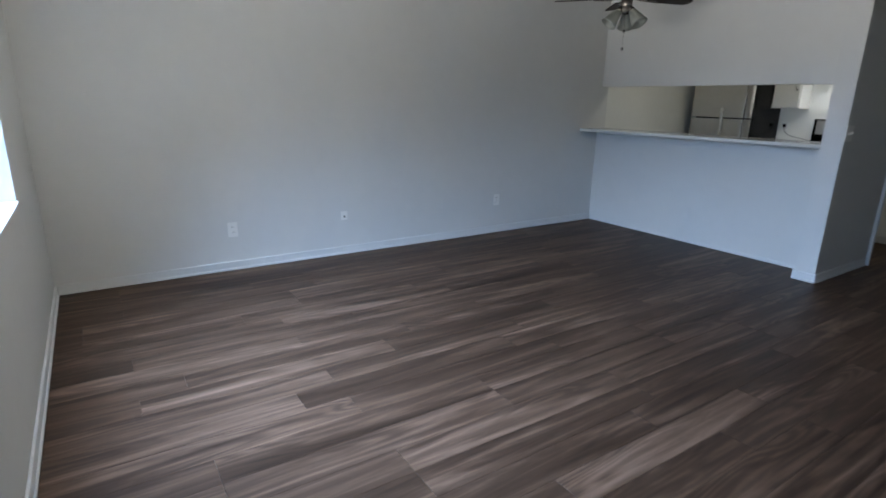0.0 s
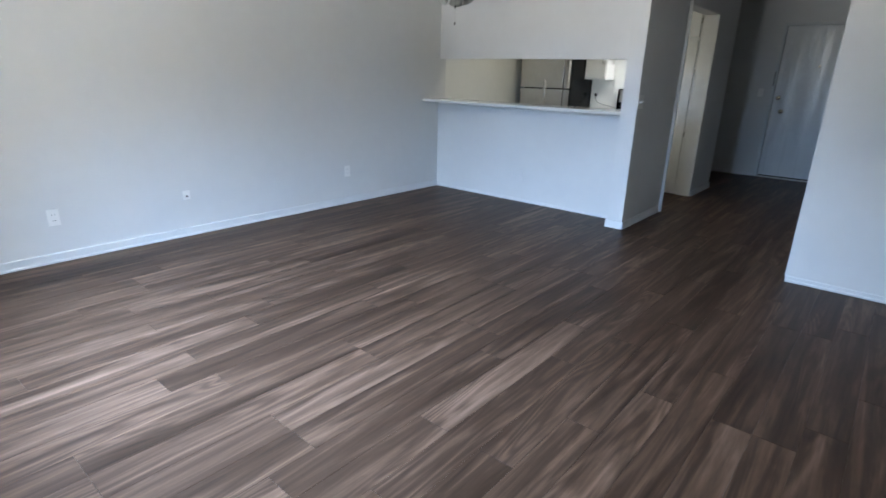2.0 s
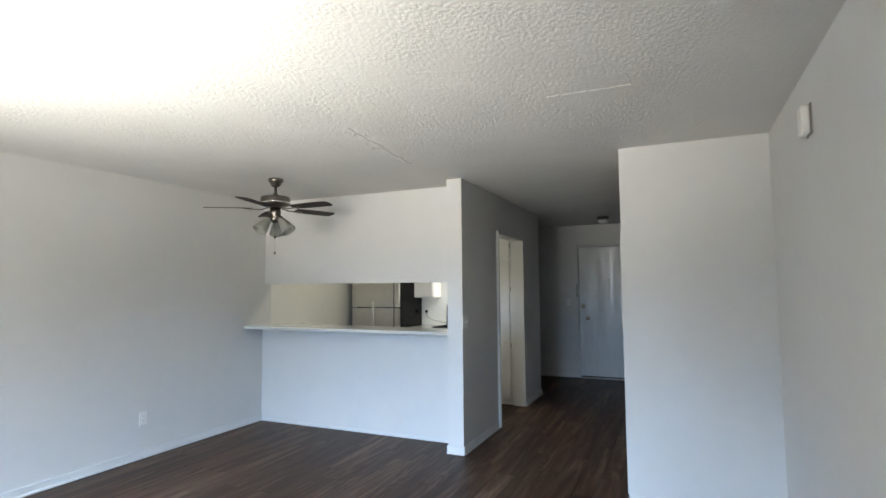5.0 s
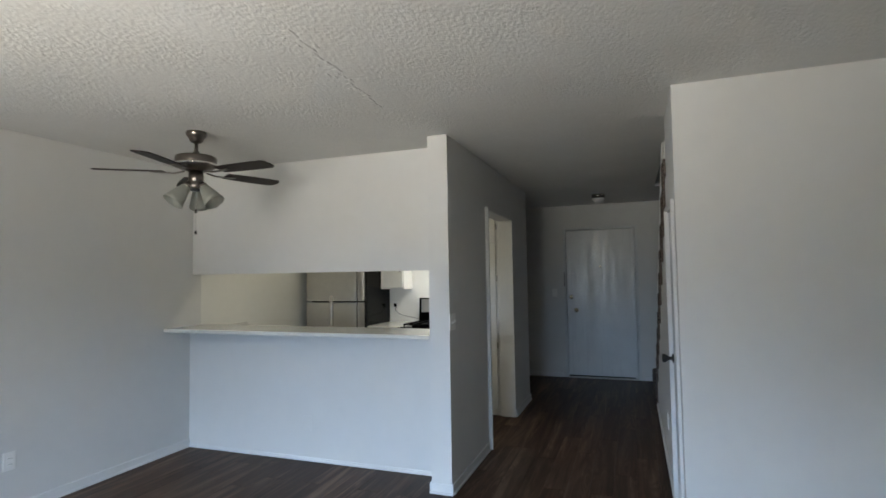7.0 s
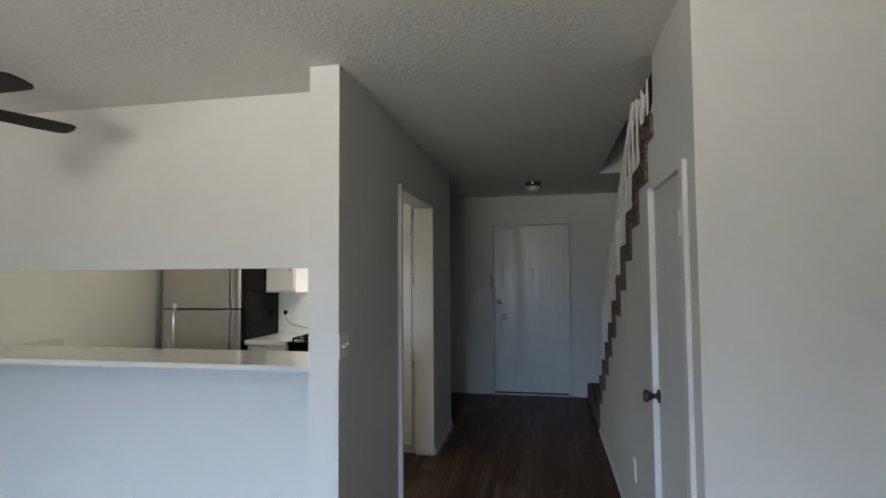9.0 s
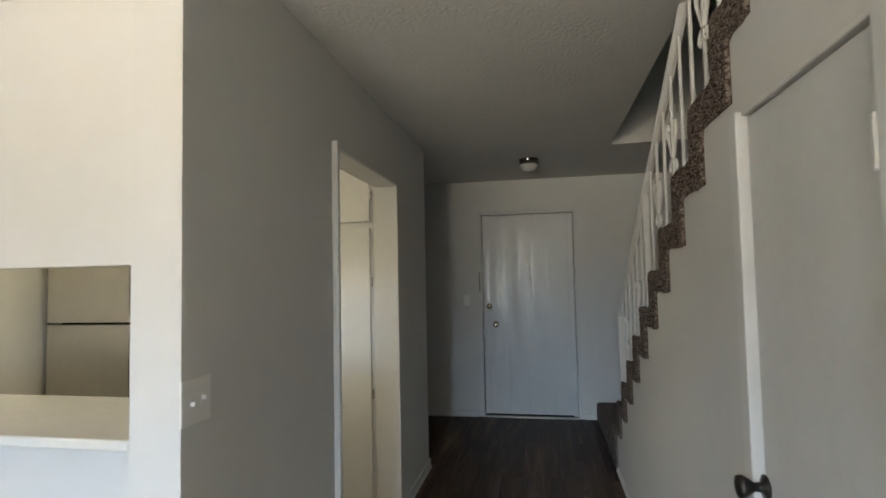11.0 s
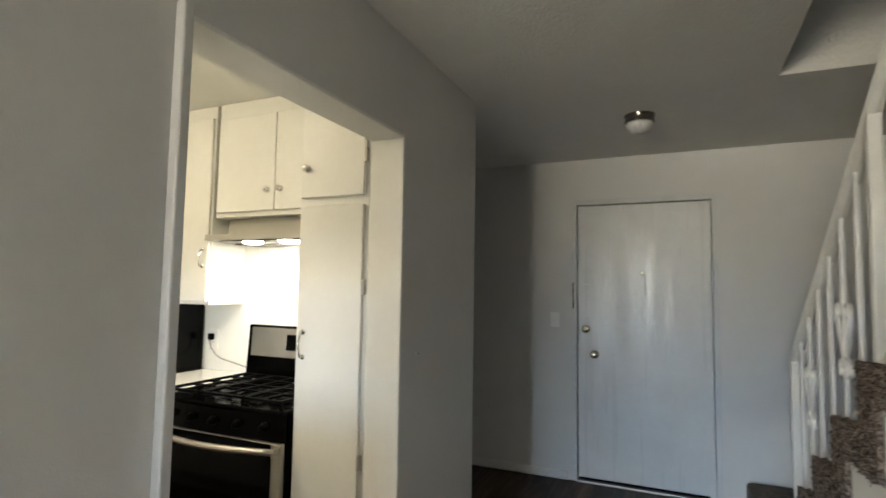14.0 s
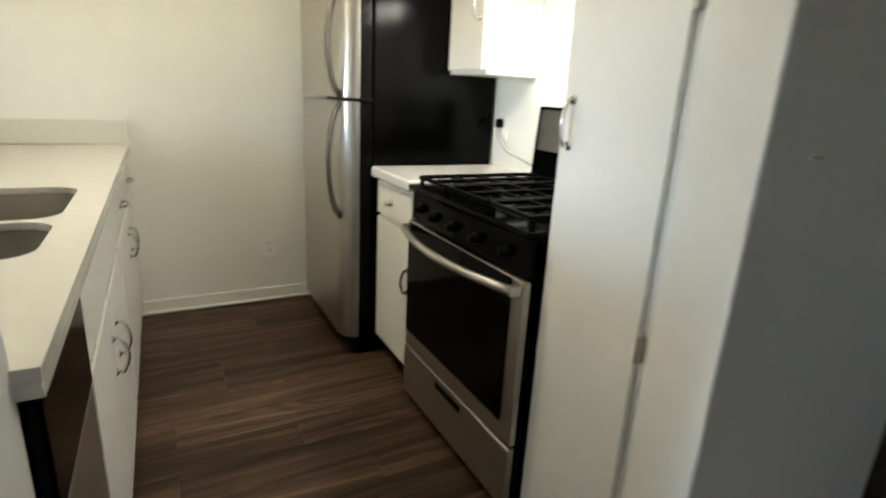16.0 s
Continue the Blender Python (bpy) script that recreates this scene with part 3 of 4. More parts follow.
FA, FB = 5.99, 3.838
faucet = tagged(empty("kitchen_faucet", (FA, FB, 0.917)), "tall brushed steel single-lever faucet behind the sink", "faucet")
put("base", lathe([(0.027, 0.918), (0.027, 0.928), (0.019, 0.935), (0.017, 0.95)], 20, (FA, FB, 0)), STEEL, faucet, "", True)
spout = [(0, 0.94), (0, 1.235), (0.008, 1.270), (0.030, 1.296), (0.062, 1.300), (0.088, 1.286), (0.100, 1.255), (0.102, 1.19)]
put("spout", tube([(FA + 0.80 * d, FB + 0.60 * d, z) for d, z in spout], 0.0125, 12), STEEL, faucet, "", True)
put("lever", tube([(FA, FB + 0.012, 1.06), (FA - 0.004, FB + 0.034, 1.068), (FA - 0.006, FB + 0.042, 1.12)], 0.0065, 8), STEEL, faucet, "", True)


def pull(parent, p0, p1, out, material=CHROME, r=0.0055, name="handle"):
    """A bowed cabinet pull between two feet, standing out along a vector."""
    p0, p1, out = Vector(p0), Vector(p1), Vector(out)
    pts = [p0, p0 + out * 0.55]
    for k in range(1, 6):
        u = k / 6
        pts.append(p0.lerp(p1, u) + out * (0.55 + 0.45 * math.sin(math.pi * u)))
    pts += [p1 + out * 0.55, p1]
    bm = tube(pts, r, 8)
    for p in (p0, p1):
        add_tube(bm, [p, p + out * 0.12], r * 2.1, 10)
    return put(name, bm, material, parent, "", True)


def cab_knob(parent, x, y, z, axis=-1, r=0.014):
    return knob(parent, x, y, z, r, CHROME, 0.026, axis)


def front(parent, x, y0, y1, z0, z1, axis, name="door", bevel=0.004):
    """A slab front lying on a carcass face at x, facing along axis."""
    a, b = sorted((x + axis * 0.001, x + axis * 0.019))
    return put(name, box(a, b, y0, y1, z0, z1, bevel), CAB, parent)


# sink run below the counter
dish = tagged(empty("dishwasher", (6.2, 2.97, 0)), "slim dishwasher with black control panel under the counter", "dishwasher")
put("body", box(5.935, FX - 0.002, 2.778, 3.158, 0.09, 0.872), BLACKM, dish)
put("control_panel", box(FX - 0.001, FX + 0.022, 2.782, 3.155, 0.690, 0.862, 0.005), BLACK, dish, "glossy black control panel")
put("door", box(FX - 0.001, FX + 0.020, 2.782, 3.155, 0.125, 0.683, 0.006), STEEL, dish, "brushed steel door")
put("kick_plate", box(FX - 0.06, FX - 0.04, 2.782, 3.155, 0.002, 0.12), BLACKM, dish)

base = tagged(empty("sink_cabinet", (6.2, 3.6, 0)), "cream painted sink base cabinet with two doors", "cabinet")
cb = bmesh.new()
add_box(cb, 5.935, FX, 3.162, 3.20, 0.10, 0.873)
add_box(cb, 5.935, FX, 4.02, 4.05, 0.10, 0.873)
add_box(cb, FX - 0.02, FX, 3.2005, 4.0195, 0.10, 0.873)
add_box(cb, 5.935, FX - 0.03, 3.2005, 4.0195, 0.10, 0.12)
put("body", cb, CAB, base)
put("toe_kick", box(FX - 0.07, FX - 0.05, 3.162, 4.05, 0.002, 0.0995), CAB, base)
for y0, y1, hy in ((3.185, 3.60, 3.55), (3.61, 4.03, 3.66)):
    d = front(base, FX, y0, y1, 0.125, 0.69, 1)
    pull(base, (FX + 0.019, hy, 0.50), (FX + 0.019, hy, 0.595), (0.032, 0, 0), name="handle")
front(base, FX, 3.185, 4.03, 0.71, 0.858, 1, "false_front")

draw = tagged(empty("drawer_cabinet", (6.2, 4.6, 0)), "cream painted base cabinet with drawer and door", "cabinet")
put("body", box(5.935, FX, 4.053, YN - 0.003, 0.10, 0.873), CAB, draw)
put("toe_kick", box(FX - 0.07, FX - 0.05, 4.053, YN - 0.003, 0.002, 0.0995), CAB, draw)
for y0, y1 in ((4.075, 4.59), (4.60, 5.13)):
    front(draw, FX, y0, y1, 0.71, 0.858, 1, "drawer_front")
    pull(draw, (FX + 0.019, (y0 + y1) / 2 - 0.045, 0.785), (FX + 0.019, (y0 + y1) / 2 + 0.045, 0.785), (0.03, 0, 0))
    front(draw, FX, y0, y1, 0.125, 0.69, 1)
    hy = y1 - 0.05 if y0 < 4.3 else y0 + 0.05
    pull(draw, (FX + 0.019, hy, 0.52), (FX + 0.019, hy, 0.615), (0.032, 0, 0))

# ---- pantry ----
PX = 7.543
pantry = tagged(empty("pantry_cabinet", (7.8, 2.95, 0)), "tall cream painted pantry cabinet with two doors", "cabinet")
pb2 = bmesh.new()
add_box(pb2, PX, 8.097, YP1 + 0.005, 3.128, 0.09, H - 0.003)
put("body", pb2, CAB, pantry)
put("toe_kick", box(PX + 0.02, 8.09, YP1 + 0.006, 3.126, 0.002, 0.0895), CAB, pantry)
front(pantry, PX, 2.800, 3.122, 0.075, 1.775, -1, "door")
front(pantry, PX, 2.800, 3.122, 1.812, 2.352, -1, "upper_door")
pull(pantry, (PX - 0.019, 3.085, 1.13), (PX - 0.019, 3.085, 1.235), (-0.030, 0, 0))
cab_knob(pantry, PX - 0.019, 3.09, 1.94)
for z in (0.70, 1.40, 1.95):
    put("hinge", box(PX - 0.021, PX - 0.002, 2.788, 2.799, z, z + 0.06, 0.002), STEEL, pantry)

# ---- stove ----
SX, SY0, SY1 = 7.475, 3.137, 3.888
stove = tagged(empty("gas_stove", (7.8, 3.51, 0)), "black gas range with stainless steel oven trim", "stove")
put("body", box(SX + 0.025, 8.085, SY0, SY1, 0.03, 0.885, 0.004), BLACK, stove)
for y in (SY0 + 0.06, SY1 - 0.06):
    for x in (SX + 0.10, 8.0):
        put("foot", lathe([(0.018, 0.001), (0.018, 0.01), (0.010, 0.012), (0.010, 0.0295)], 12, (x, y, 0)), BLACKM, stove)
put("cooktop", box(SX - 0.005, 8.02, SY0, SY1, 0.8855, 0.905, 0.006), BLACK, stove)
# bowed control panel
cp = []
for k in range(9):
    u = k / 8
    y = SY0 + (SY1 - SY0) * u
    cp.append((SX + 0.018 - 0.030 * math.sin(math.pi * u), y))
pts = cp + [(SX + 0.04, SY1), (SX + 0.04, SY0)]
put("control_panel", prism(pts, 2, 0.775, 0.884), BLACK, stove)
for k in range(5):
    u = (k + 0.7) / 5.4
    y = SY0 + (SY1 - SY0) * u
    x = SX + 0.018 - 0.030 * math.sin(math.pi * u)
    put("control_knob", lathe([(0.020, 0), (0.020, -0.006), (0.015, -0.010), (0.013, -0.026), (0.009, -0.028)], 18, (x, y, 0.83), "x"), BLACKM, stove, "", True)
# oven door: steel frame round dark glass
DX = SX - 0.004
odoor = put("oven_door", box(DX + 0.004, DX + 0.028, SY0 + 0.002, SY1 - 0.002, 0.262, 0.768, 0.004), STEEL, stove, "stainless steel framed oven door")


def under(name, bm, material, parent, top_parent, label="", smooth=False):
    return part(name, local(bm, top_parent), material, parent, label, smooth)


under("oven_glass", box(DX - 0.0005, DX + 0.0035, SY0 + 0.055, SY1 - 0.016, 0.322, 0.764, 0.001), GLASSB, odoor, stove, "dark oven window")
hp = []
for k in range(13):
    u = k / 12
    hp.append((DX - 0.022 - 0.058 * math.sin(math.pi * u), SY0 + 0.02 + (SY1 - SY0 - 0.04) * u, 0.742))
under("handle", tube(hp, 0.013, 10, (0.013, 0.014)), STEEL, odoor, stove, "bowed steel handle", True)
for y in (SY0 + 0.022, SY1 - 0.022):
    under("handle_post", box(DX - 0.032, DX + 0.004, y - 0.012, y + 0.012, 0.728, 0.757, 0.004), STEEL, odoor, stove)
dr = put("drawer", box(DX + 0.002, DX + 0.028, SY0 + 0.002, SY1 - 0.002, 0.045, 0.252, 0.006), STEEL, stove, "stainless steel storage drawer")
under("finger_pull", box(DX - 0.0005, DX + 0.0025, 3.42, 3.60, 0.205, 0.228, 0.001), BLACKM, dr, stove)
# backguard
put("backguard", prism([(8.025, 0.9055), (8.09, 0.9055), (8.09, 1.205), (8.045, 1.205)], 1, SY0 + 0.004, SY1 - 0.004), BLACK, stove)
bgx = 8.030
bg = prism([(bgx - 0.004, 1.035), (bgx + 0.004, 1.035), (bgx + 0.014, 1.192), (bgx + 0.006, 1.192)], 1, SY0 + 0.02, SY1 - 0.035)
put("steel_panel", bg, STEEL, stove, "brushed steel backguard panel")
put("clock_panel", prism([(bgx - 0.008, 1.075), (bgx + 0.003, 1.075), (bgx + 0.009, 1.160), (bgx - 0.001, 1.160)], 1, 3.40, 3.60), BLACK, stove)
DIGIT = mat("blue_digits", (0.02, 0.05, 0.2), 0.4, emit=(0.10, 0.30, 1.0), power=2.5)
curve = bpy.data.curves.new("digits", "FONT")
curve.body, curve.size, curve.align_x = "20", 0.042, "CENTER"
tmp = bpy.data.objects.new("digits", curve)
dg = bpy.context.evaluated_depsgraph_get()
scene.collection.objects.link(tmp)
dg.update()
me = bpy.data.meshes.new_from_object(tmp.evaluated_get(dg))
bpy.data.objects.remove(tmp)
me.materials.clear()
me.materials.append(DIGIT)
dig = new("clock_digits", me)
dig.parent = stove
dig.matrix_local = Matrix.Translation(Vector((bgx - 0.0085, 3.50, 1.102)) - stove.location) @ pose(0, 0, 0, 90, 0, -90)
# grates and burners
for k, (y0, y1) in enumerate(((SY0 + 0.03, 3.375), (3.385, 3.64), (3.65, SY1 - 0.03))):
    g = bmesh.new()
    for x in (SX + 0.03, SX + 0.27, 7.99):
        add_box(g, x - 0.006, x + 0.006, y0, y1, 0.926, 0.940, 0.003, 1)
    for y in (y0 + 0.006, (y0 + y1) / 2, y1 - 0.006):
        add_box(g, SX + 0.03, 7.99, y - 0.006, y + 0.006, 0.927, 0.941, 0.003, 1)
    for x in (SX + 0.15, SX + 0.39):
        add_box(g, x - 0.005, x + 0.005, y0 + 0.03, y1 - 0.03, 0.929, 0.943, 0.003, 1)
    for x in (SX + 0.035, 7.985):
        for y in (y0 + 0.008, y1 - 0.008):
            add_box(g, x - 0.006, x + 0.006, y - 0.006, y + 0.006, 0.9055, 0.928)
    put("grate", g, BLACKM, stove, "cast iron grate")
for x, y in ((SX + 0.15, 3.27), (SX + 0.15, 3.76), (SX + 0.39, 3.27), (SX + 0.39, 3.76), (SX + 0.27, 3.51)):
    put("burner", lathe([(0.045, 0.9056), (0.045, 0.914), (0.034, 0.917), (0.032, 0.925), (0.012, 0.927)], 24, (x, y, 0)), BLACKM, stove, "", True)

# ---- counter piece, base cabinet beside the fridge ----
sc2 = tagged(empty("side_counter", (7.8, 4.09, 0.876)), "short white quartz counter between stove and fridge", "countertop")
put("slab", box(7.470, 8.096, 3.893, 4.292, 0.872, 0.914, 0.007), QUARTZ, sc2)
sb = tagged(empty("base_cabinet", (7.8, 4.09, 0)), "narrow cream base cabinet with drawer and door", "cabinet")
put("body", box(7.515, 8.095, 3.895, 4.285, 0.10, 0.870), CAB, sb)
put("toe_kick", box(7.585, 8.09, 3.897, 4.283, 0.002, 0.0995), BLACKM, sb)
front(sb, 7.515, 3.905, 4.275, 0.715, 0.858, -1, "drawer_front")
front(sb, 7.515, 3.905, 4.275, 0.118, 0.700, -1)
cab_knob(sb, 7.496, 4.11, 0.785)
pull(sb, (7.496, 3.928, 0.45), (7.496, 3.928, 0.545), (-0.03, 0, 0), DARKM)

# ---- refrigerator ----
RX, RY0, RY1, RZ, RS = 7.345, 4.296, 5.035, 1.675, 1.190
fridge = tagged(empty("refrigerator", (7.8, 4.67, 0)), "top-freezer refrigerator with stainless doors and black sides", "refrigerator")
put("body", box(RX + 0.135, 8.09, RY0 + 0.004, RY1 - 0.004, 0.03, RZ - 0.012, 0.006), BLACKT, fridge, "textured black cabinet")
for y in (RY0 + 0.06, RY1 - 0.06):
    put("foot", lathe([(0.02, 0.001), (0.02, 0.0295)], 12, (RX + 0.19, y, 0)), BLACKM, fridge)
put("kick_grille", box(RX + 0.07, RX + 0.134, RY0 + 0.01, RY1 - 0.01, 0.02, 0.095, 0.003), BLACKM, fridge)


def fridge_door(name, z0, z1, hz0, hz1, low):
    # flat front that rolls back in a wide curve at both edges
    out = []
    for k in range(8):
        a = math.pi / 2 * k / 7
        out.append((RX + 0.072 - 0.072 * math.sin(a), RY0 + 0.002 + 0.085 * (1 - math.cos(a))))
    for k in range(8):
        a = math.pi / 2 * k / 7
        out.append((RX + 0.05 - 0.05 * math.cos(a), RY1 - 0.002 - 0.04 * (1 - math.sin(a))))
    d = put(name, prism(out + [(RX + 0.0745, RY1 - 0.002), (RX + 0.0745, RY0 + 0.002)], 2, z0, z1), STEEL, fridge, "brushed stainless door", False)
    under("door_liner", box(RX + 0.075, RX + 0.126, RY0 + 0.003, RY1 - 0.003, z0 + 0.002, z1 - 0.002, 0.003), BLACKT, d, fridge, "black door side")
    under("gasket", box(RX + 0.1265, RX + 0.1345, RY0 + 0.012, RY1 - 0.012, z0 + 0.01, z1 - 0.01), BLACKM, d, fridge)
    hy = RY0 + 0.052
    pts = []
    for k in range(13):
        u = k / 12
        pts.append((RX + 0.005 - 0.062 * math.sin(math.pi * u) ** 0.6, hy - 0.03 * math.sin(math.pi * u), hz0 + (hz1 - hz0) * u))
    under("handle", tube(pts, 0.013, 10, (0.009, 0.013)), SINKS, d, fridge, "long bowed steel handle", True)
    return d


fridge_door("freezer_door", RS + 0.008, RZ, RS + 0.012, RZ - 0.06, True)
fridge_door("fresh_door", 0.10, RS - 0.008, 0.68, RS - 0.012, False)
put("hinge_cap", box(RX + 0.01, RX + 0.09, RY1 - 0.09, RY1 - 0.01, RZ + 0.0005, RZ + 0.016, 0.005), BLACKM, fridge)

# ---- wall cabinets ----
UX = 7.845


def wall_cab(name, y0, y1, z0, label, doors, fit_top=H - 0.004):
    e = tagged(empty(name, (UX + 0.1, (y0 + y1) / 2, z0)), label, "cabinet", "wall cabinets in the kitchen")
    put("body", box(UX, 8.097, y0 + 0.001, y1 - 0.001, z0, fit_top), CAB, e)
    for a, b, za, zb in doors:
        front(e, UX, a, b, za, zb, -1)
    return e


u1 = wall_cab("wall_cabinet", 3.995, 4.300, 1.318, "tall cream wall cabinet beside the range hood", ((4.006, 4.288, 1.336, 2.37),))
pull(u1, (UX - 0.019, 4.04, 1.53), (UX - 0.019, 4.04, 1.625), (-0.03, 0, 0))
u2 = wall_cab("wall_cabinet", 3.131, 3.972, 1.80, "cream wall cabinet above the range hood", ((3.150, 3.545, 1.825, 2.35), (3.551, 3.955, 1.825, 2.35)))
cab_knob(u2, UX - 0.019, 3.505, 1.935)
cab_knob(u2, UX - 0.019, 3.592, 1.935)
u3 = wall_cab("wall_cabinet", 4.302, YN - 0.003, 1.83, "cream wall cabinet above the refrigerator", ((4.320, 4.716, 1.85, 2.345), (4.720, 5.13, 1.85, 2.345)))
cab_knob(u3, UX - 0.019, 4.690, 1.945)
cab_knob(u3, UX - 0.019, 4.746, 1.945)

HOODP = mat("hood_enamel", (0.40, 0.385, 0.34), 0.38, var=0.06, scale=8)
hood = tagged(empty("range_hood", (7.9, 3.55, 1.66)), "almond enamel under-cabinet range hood with two lit lamps", "range hood")
put("canopy", prism([(7.735, 1.664), (8.095, 1.664), (8.095, 1.797), (7.905, 1.797), (7.895, 1.712), (7.74, 1.695)], 1, 3.140, 3.93), HOODP, hood)
put("filter", box(7.90, 8.08, 3.20, 3.88, 1.6525, 1.6635, 0.002), DARKM, hood)
put("lamp_recess", box(7.755, 7.885, 3.25, 3.85, 1.6575, 1.6635, 0.002), DARKM, hood)
put("switch", box(7.892, 7.8995, 3.22, 3.25, 1.735, 1.76, 0.002), BLACKM, hood)
LENS = mat("hood_lamp_lens", (0.9, 0.88, 0.8), 0.4, emit=(1.0, 0.94, 0.84), power=75.0)
for y in (3.67, 3.43):
    put("lamp", lathe([(0.050, 1.6572), (0.052, 1.655), (0.046, 1.650), (0.026, 1.647), (0.004, 1.646)], 20, (7.82, y, 0)), LENS, hood, "lit frosted lamp", True)

# ---- small kitchen things ----


def plate(name, center, normal, label, w=0.072, h=0.115, kind="outlet", material=PLASTIC):
    """A wall plate with its sockets, toggles or jack; normal is +-x or +-y."""
    e = tagged(empty(name, center), label, kind)
    c, nrm = Vector(center), Vector(normal)
    across = Vector((0, 0, 1)).cross(nrm)

    def slab(pname, u, v, su, sv, d0, d1, m, bevel=0.002, tilt=0.0):
        a = c + across * (u - su / 2) + Vector((0, 0, v - sv / 2)) + nrm * d0
        b = c + across * (u + su / 2) + Vector((0, 0, v + sv / 2)) + nrm * d1
        lo, hi = [min(a[i], b[i]) for i in range(3)], [max(a[i], b[i]) for i in range(3)]
        put(pname, box(lo[0], hi[0], lo[1], hi[1], lo[2], hi[2], bevel), m, e)

    slab("cover", 0, 0, w, h, 0.0005, 0.007, material)
    if kind == "outlet":
        for v in (-0.02, 0.02):
            slab("socket", 0, v, 0.034, 0.028, 0.0072, 0.0095, material, 0.001)
            for u in (-0.007, 0.007):
                slab("slot", u, v, 0.0025, 0.009, 0.0096, 0.0100, BLACKM if material is PLASTIC else material, 0.0)
    elif kind == "switch":
        n = max(1, round(w / 0.06)) if w > 0.1 else 1
        for k in range(n):
            u = (k - (n - 1) / 2) * 0.046
            slab("toggle_slot", u, 0, 0.010, 0.024, 0.0072, 0.0080, material, 0.0)
            slab("toggle", u, 0.004 if k else -0.004, 0.008, 0.011, 0.0081, 0.020, material, 0.002)
    else:
        slab("jack", 0, -0.008, 0.016, 0.016, 0.0072, 0.016, DARKM, 0.003)
    return e


plate("wall_outlet", (1.735, YN, 0.325), (0, -1, 0), "white duplex outlet low on the living room wall")
plate("coax_plate", (2.66, YN, 0.345), (0, -1, 0), "white cable jack plate on the living room wall", 0.06, 0.075, "cable jack")
plate("wall_outlet", (4.35, YN, 0.345), (0, -1, 0), "white duplex outlet near the breakfast bar")
plate("wall_outlet", (XK, 3.944, 0.300), (-1, 0, 0), "painted-over outlet on the half wall", material=WALL)
plate("wall_outlet", (7.167, YN, 0.33), (0, -1, 0), "white duplex outlet on the kitchen wall")
plate("wall_outlet", (6.44, YB, 0.36), (0, 1, 0), "white duplex outlet under the stairs")
plate("light_switch", (5.555, YP0, 1.150), (0, -1, 0), "white double toggle switch on the hall wall", 0.118, 0.115, "switch")
plate("light_switch", (XE, 2.512, 1.20), (-1, 0, 0), "white toggle switch beside the front door", 0.07, 0.115, "switch")
anchor = tagged(empty("wall_screw", (7.67, YP0, 1.16)), "small white screw anchor in the painted hall wall", "screw")
put("flange", lathe([(0.002, -0.0035), (0.006, -0.003), (0.007, 0.0)], 14, (7.67, YP0 - 0.0002, 1.16), "y"), PLASTIC, anchor, "", True)
put("shank", lathe([(0.0022, -0.0036), (0.0022, -0.014), (0.0036, -0.0145), (0.0036, -0.017), (0.0005, -0.018)], 10, (7.67, YP0, 1.16), "y"), CHROME, anchor, "", True)
plate("wall_outlet", (8.10, 4.22, 1.10), (-1, 0, 0), "white outlet above the counter with a black plug")
plug = tagged(empty("stove_cord", (8.08, 4.22, 1.08)), "grey stove power cord plugged into the counter outlet", "power cord")
put("plug", box(8.060, 8.0895, 4.205, 4.235, 1.095, 1.135, 0.006), BLACKM, plug, "black plug")
put("cord", tube([(8.066, 4.22, 1.094), (8.07, 4.21, 1.05), (8.072, 4.17, 1.01), (8.06, 4.11, 0.992), (8.065, 4.02, 0.975), (8.07, 3.93, 0.955), (8.075, 3.894, 0.95)], 0.005, 8), CORD, plug, "", True)

chime = tagged(empty("door_chime", (3.93, YS, 2.20)), "small white box high on the side wall", "door chime")
put("case", box(3.885, 3.975, YS + 0.006, YS + 0.04, 2.135, 2.265, 0.01), PLASTIC, chime)
put("back_plate", box(3.88, 3.98, YS + 0.0003, YS + 0.0058, 2.13, 2.27, 0.002), CORD, chime)

# ---- hall ceiling lamp ----
hall = tagged(empty("ceiling_lamp", (8.88, 1.815, H)), "unlit flush ceiling lamp with opal glass bowl", "ceiling lamp")
put("rim", lathe([(0.084, H - 0.001), (0.086, H - 0.006), (0.081, H - 0.012), (0.081, H - 0.038), (0.085, H - 0.044), (0.078, H - 0.047), (0.072, H - 0.044)], 40, (8.88, 1.815, 0)), RIMC, hall, "dark polished metal rim", True)
put("bowl", lathe([(0.0725, H - 0.0475), (0.072, H - 0.062), (0.064, H - 0.082), (0.046, H - 0.099), (0.020, H - 0.108), (0.003, H - 0.109)], 36, (8.88, 1.815, 0)), OPAL, hall, "white opal glass bowl", True)

# kitchen ceiling lamp, which lights the kitchen
klamp = tagged(empty("ceiling_lamp", (6.66, 4.0, H)), "lit round kitchen ceiling lamp with white glass", "ceiling lamp")
put("rim", lathe([(0.160, H - 0.001), (0.168, H - 0.010), (0.168, H - 0.022), (0.150, H - 0.026)], 40, (6.66, 4.0, 0)), NICKEL, klamp, "", True)
KGLASS = mat("lit_opal_glass", (0.9, 0.88, 0.82), 0.4, emit=(1.0, 0.885, 0.66), power=22.0)
put("bowl", lathe([(0.150, H - 0.0265), (0.158, H - 0.045), (0.150, H - 0.075), (0.115, H - 0.100), (0.055, H - 0.114), (0.004, H - 0.117)], 40, (6.66, 4.0, 0)), KGLASS, klamp, "lit white glass bowl", True)

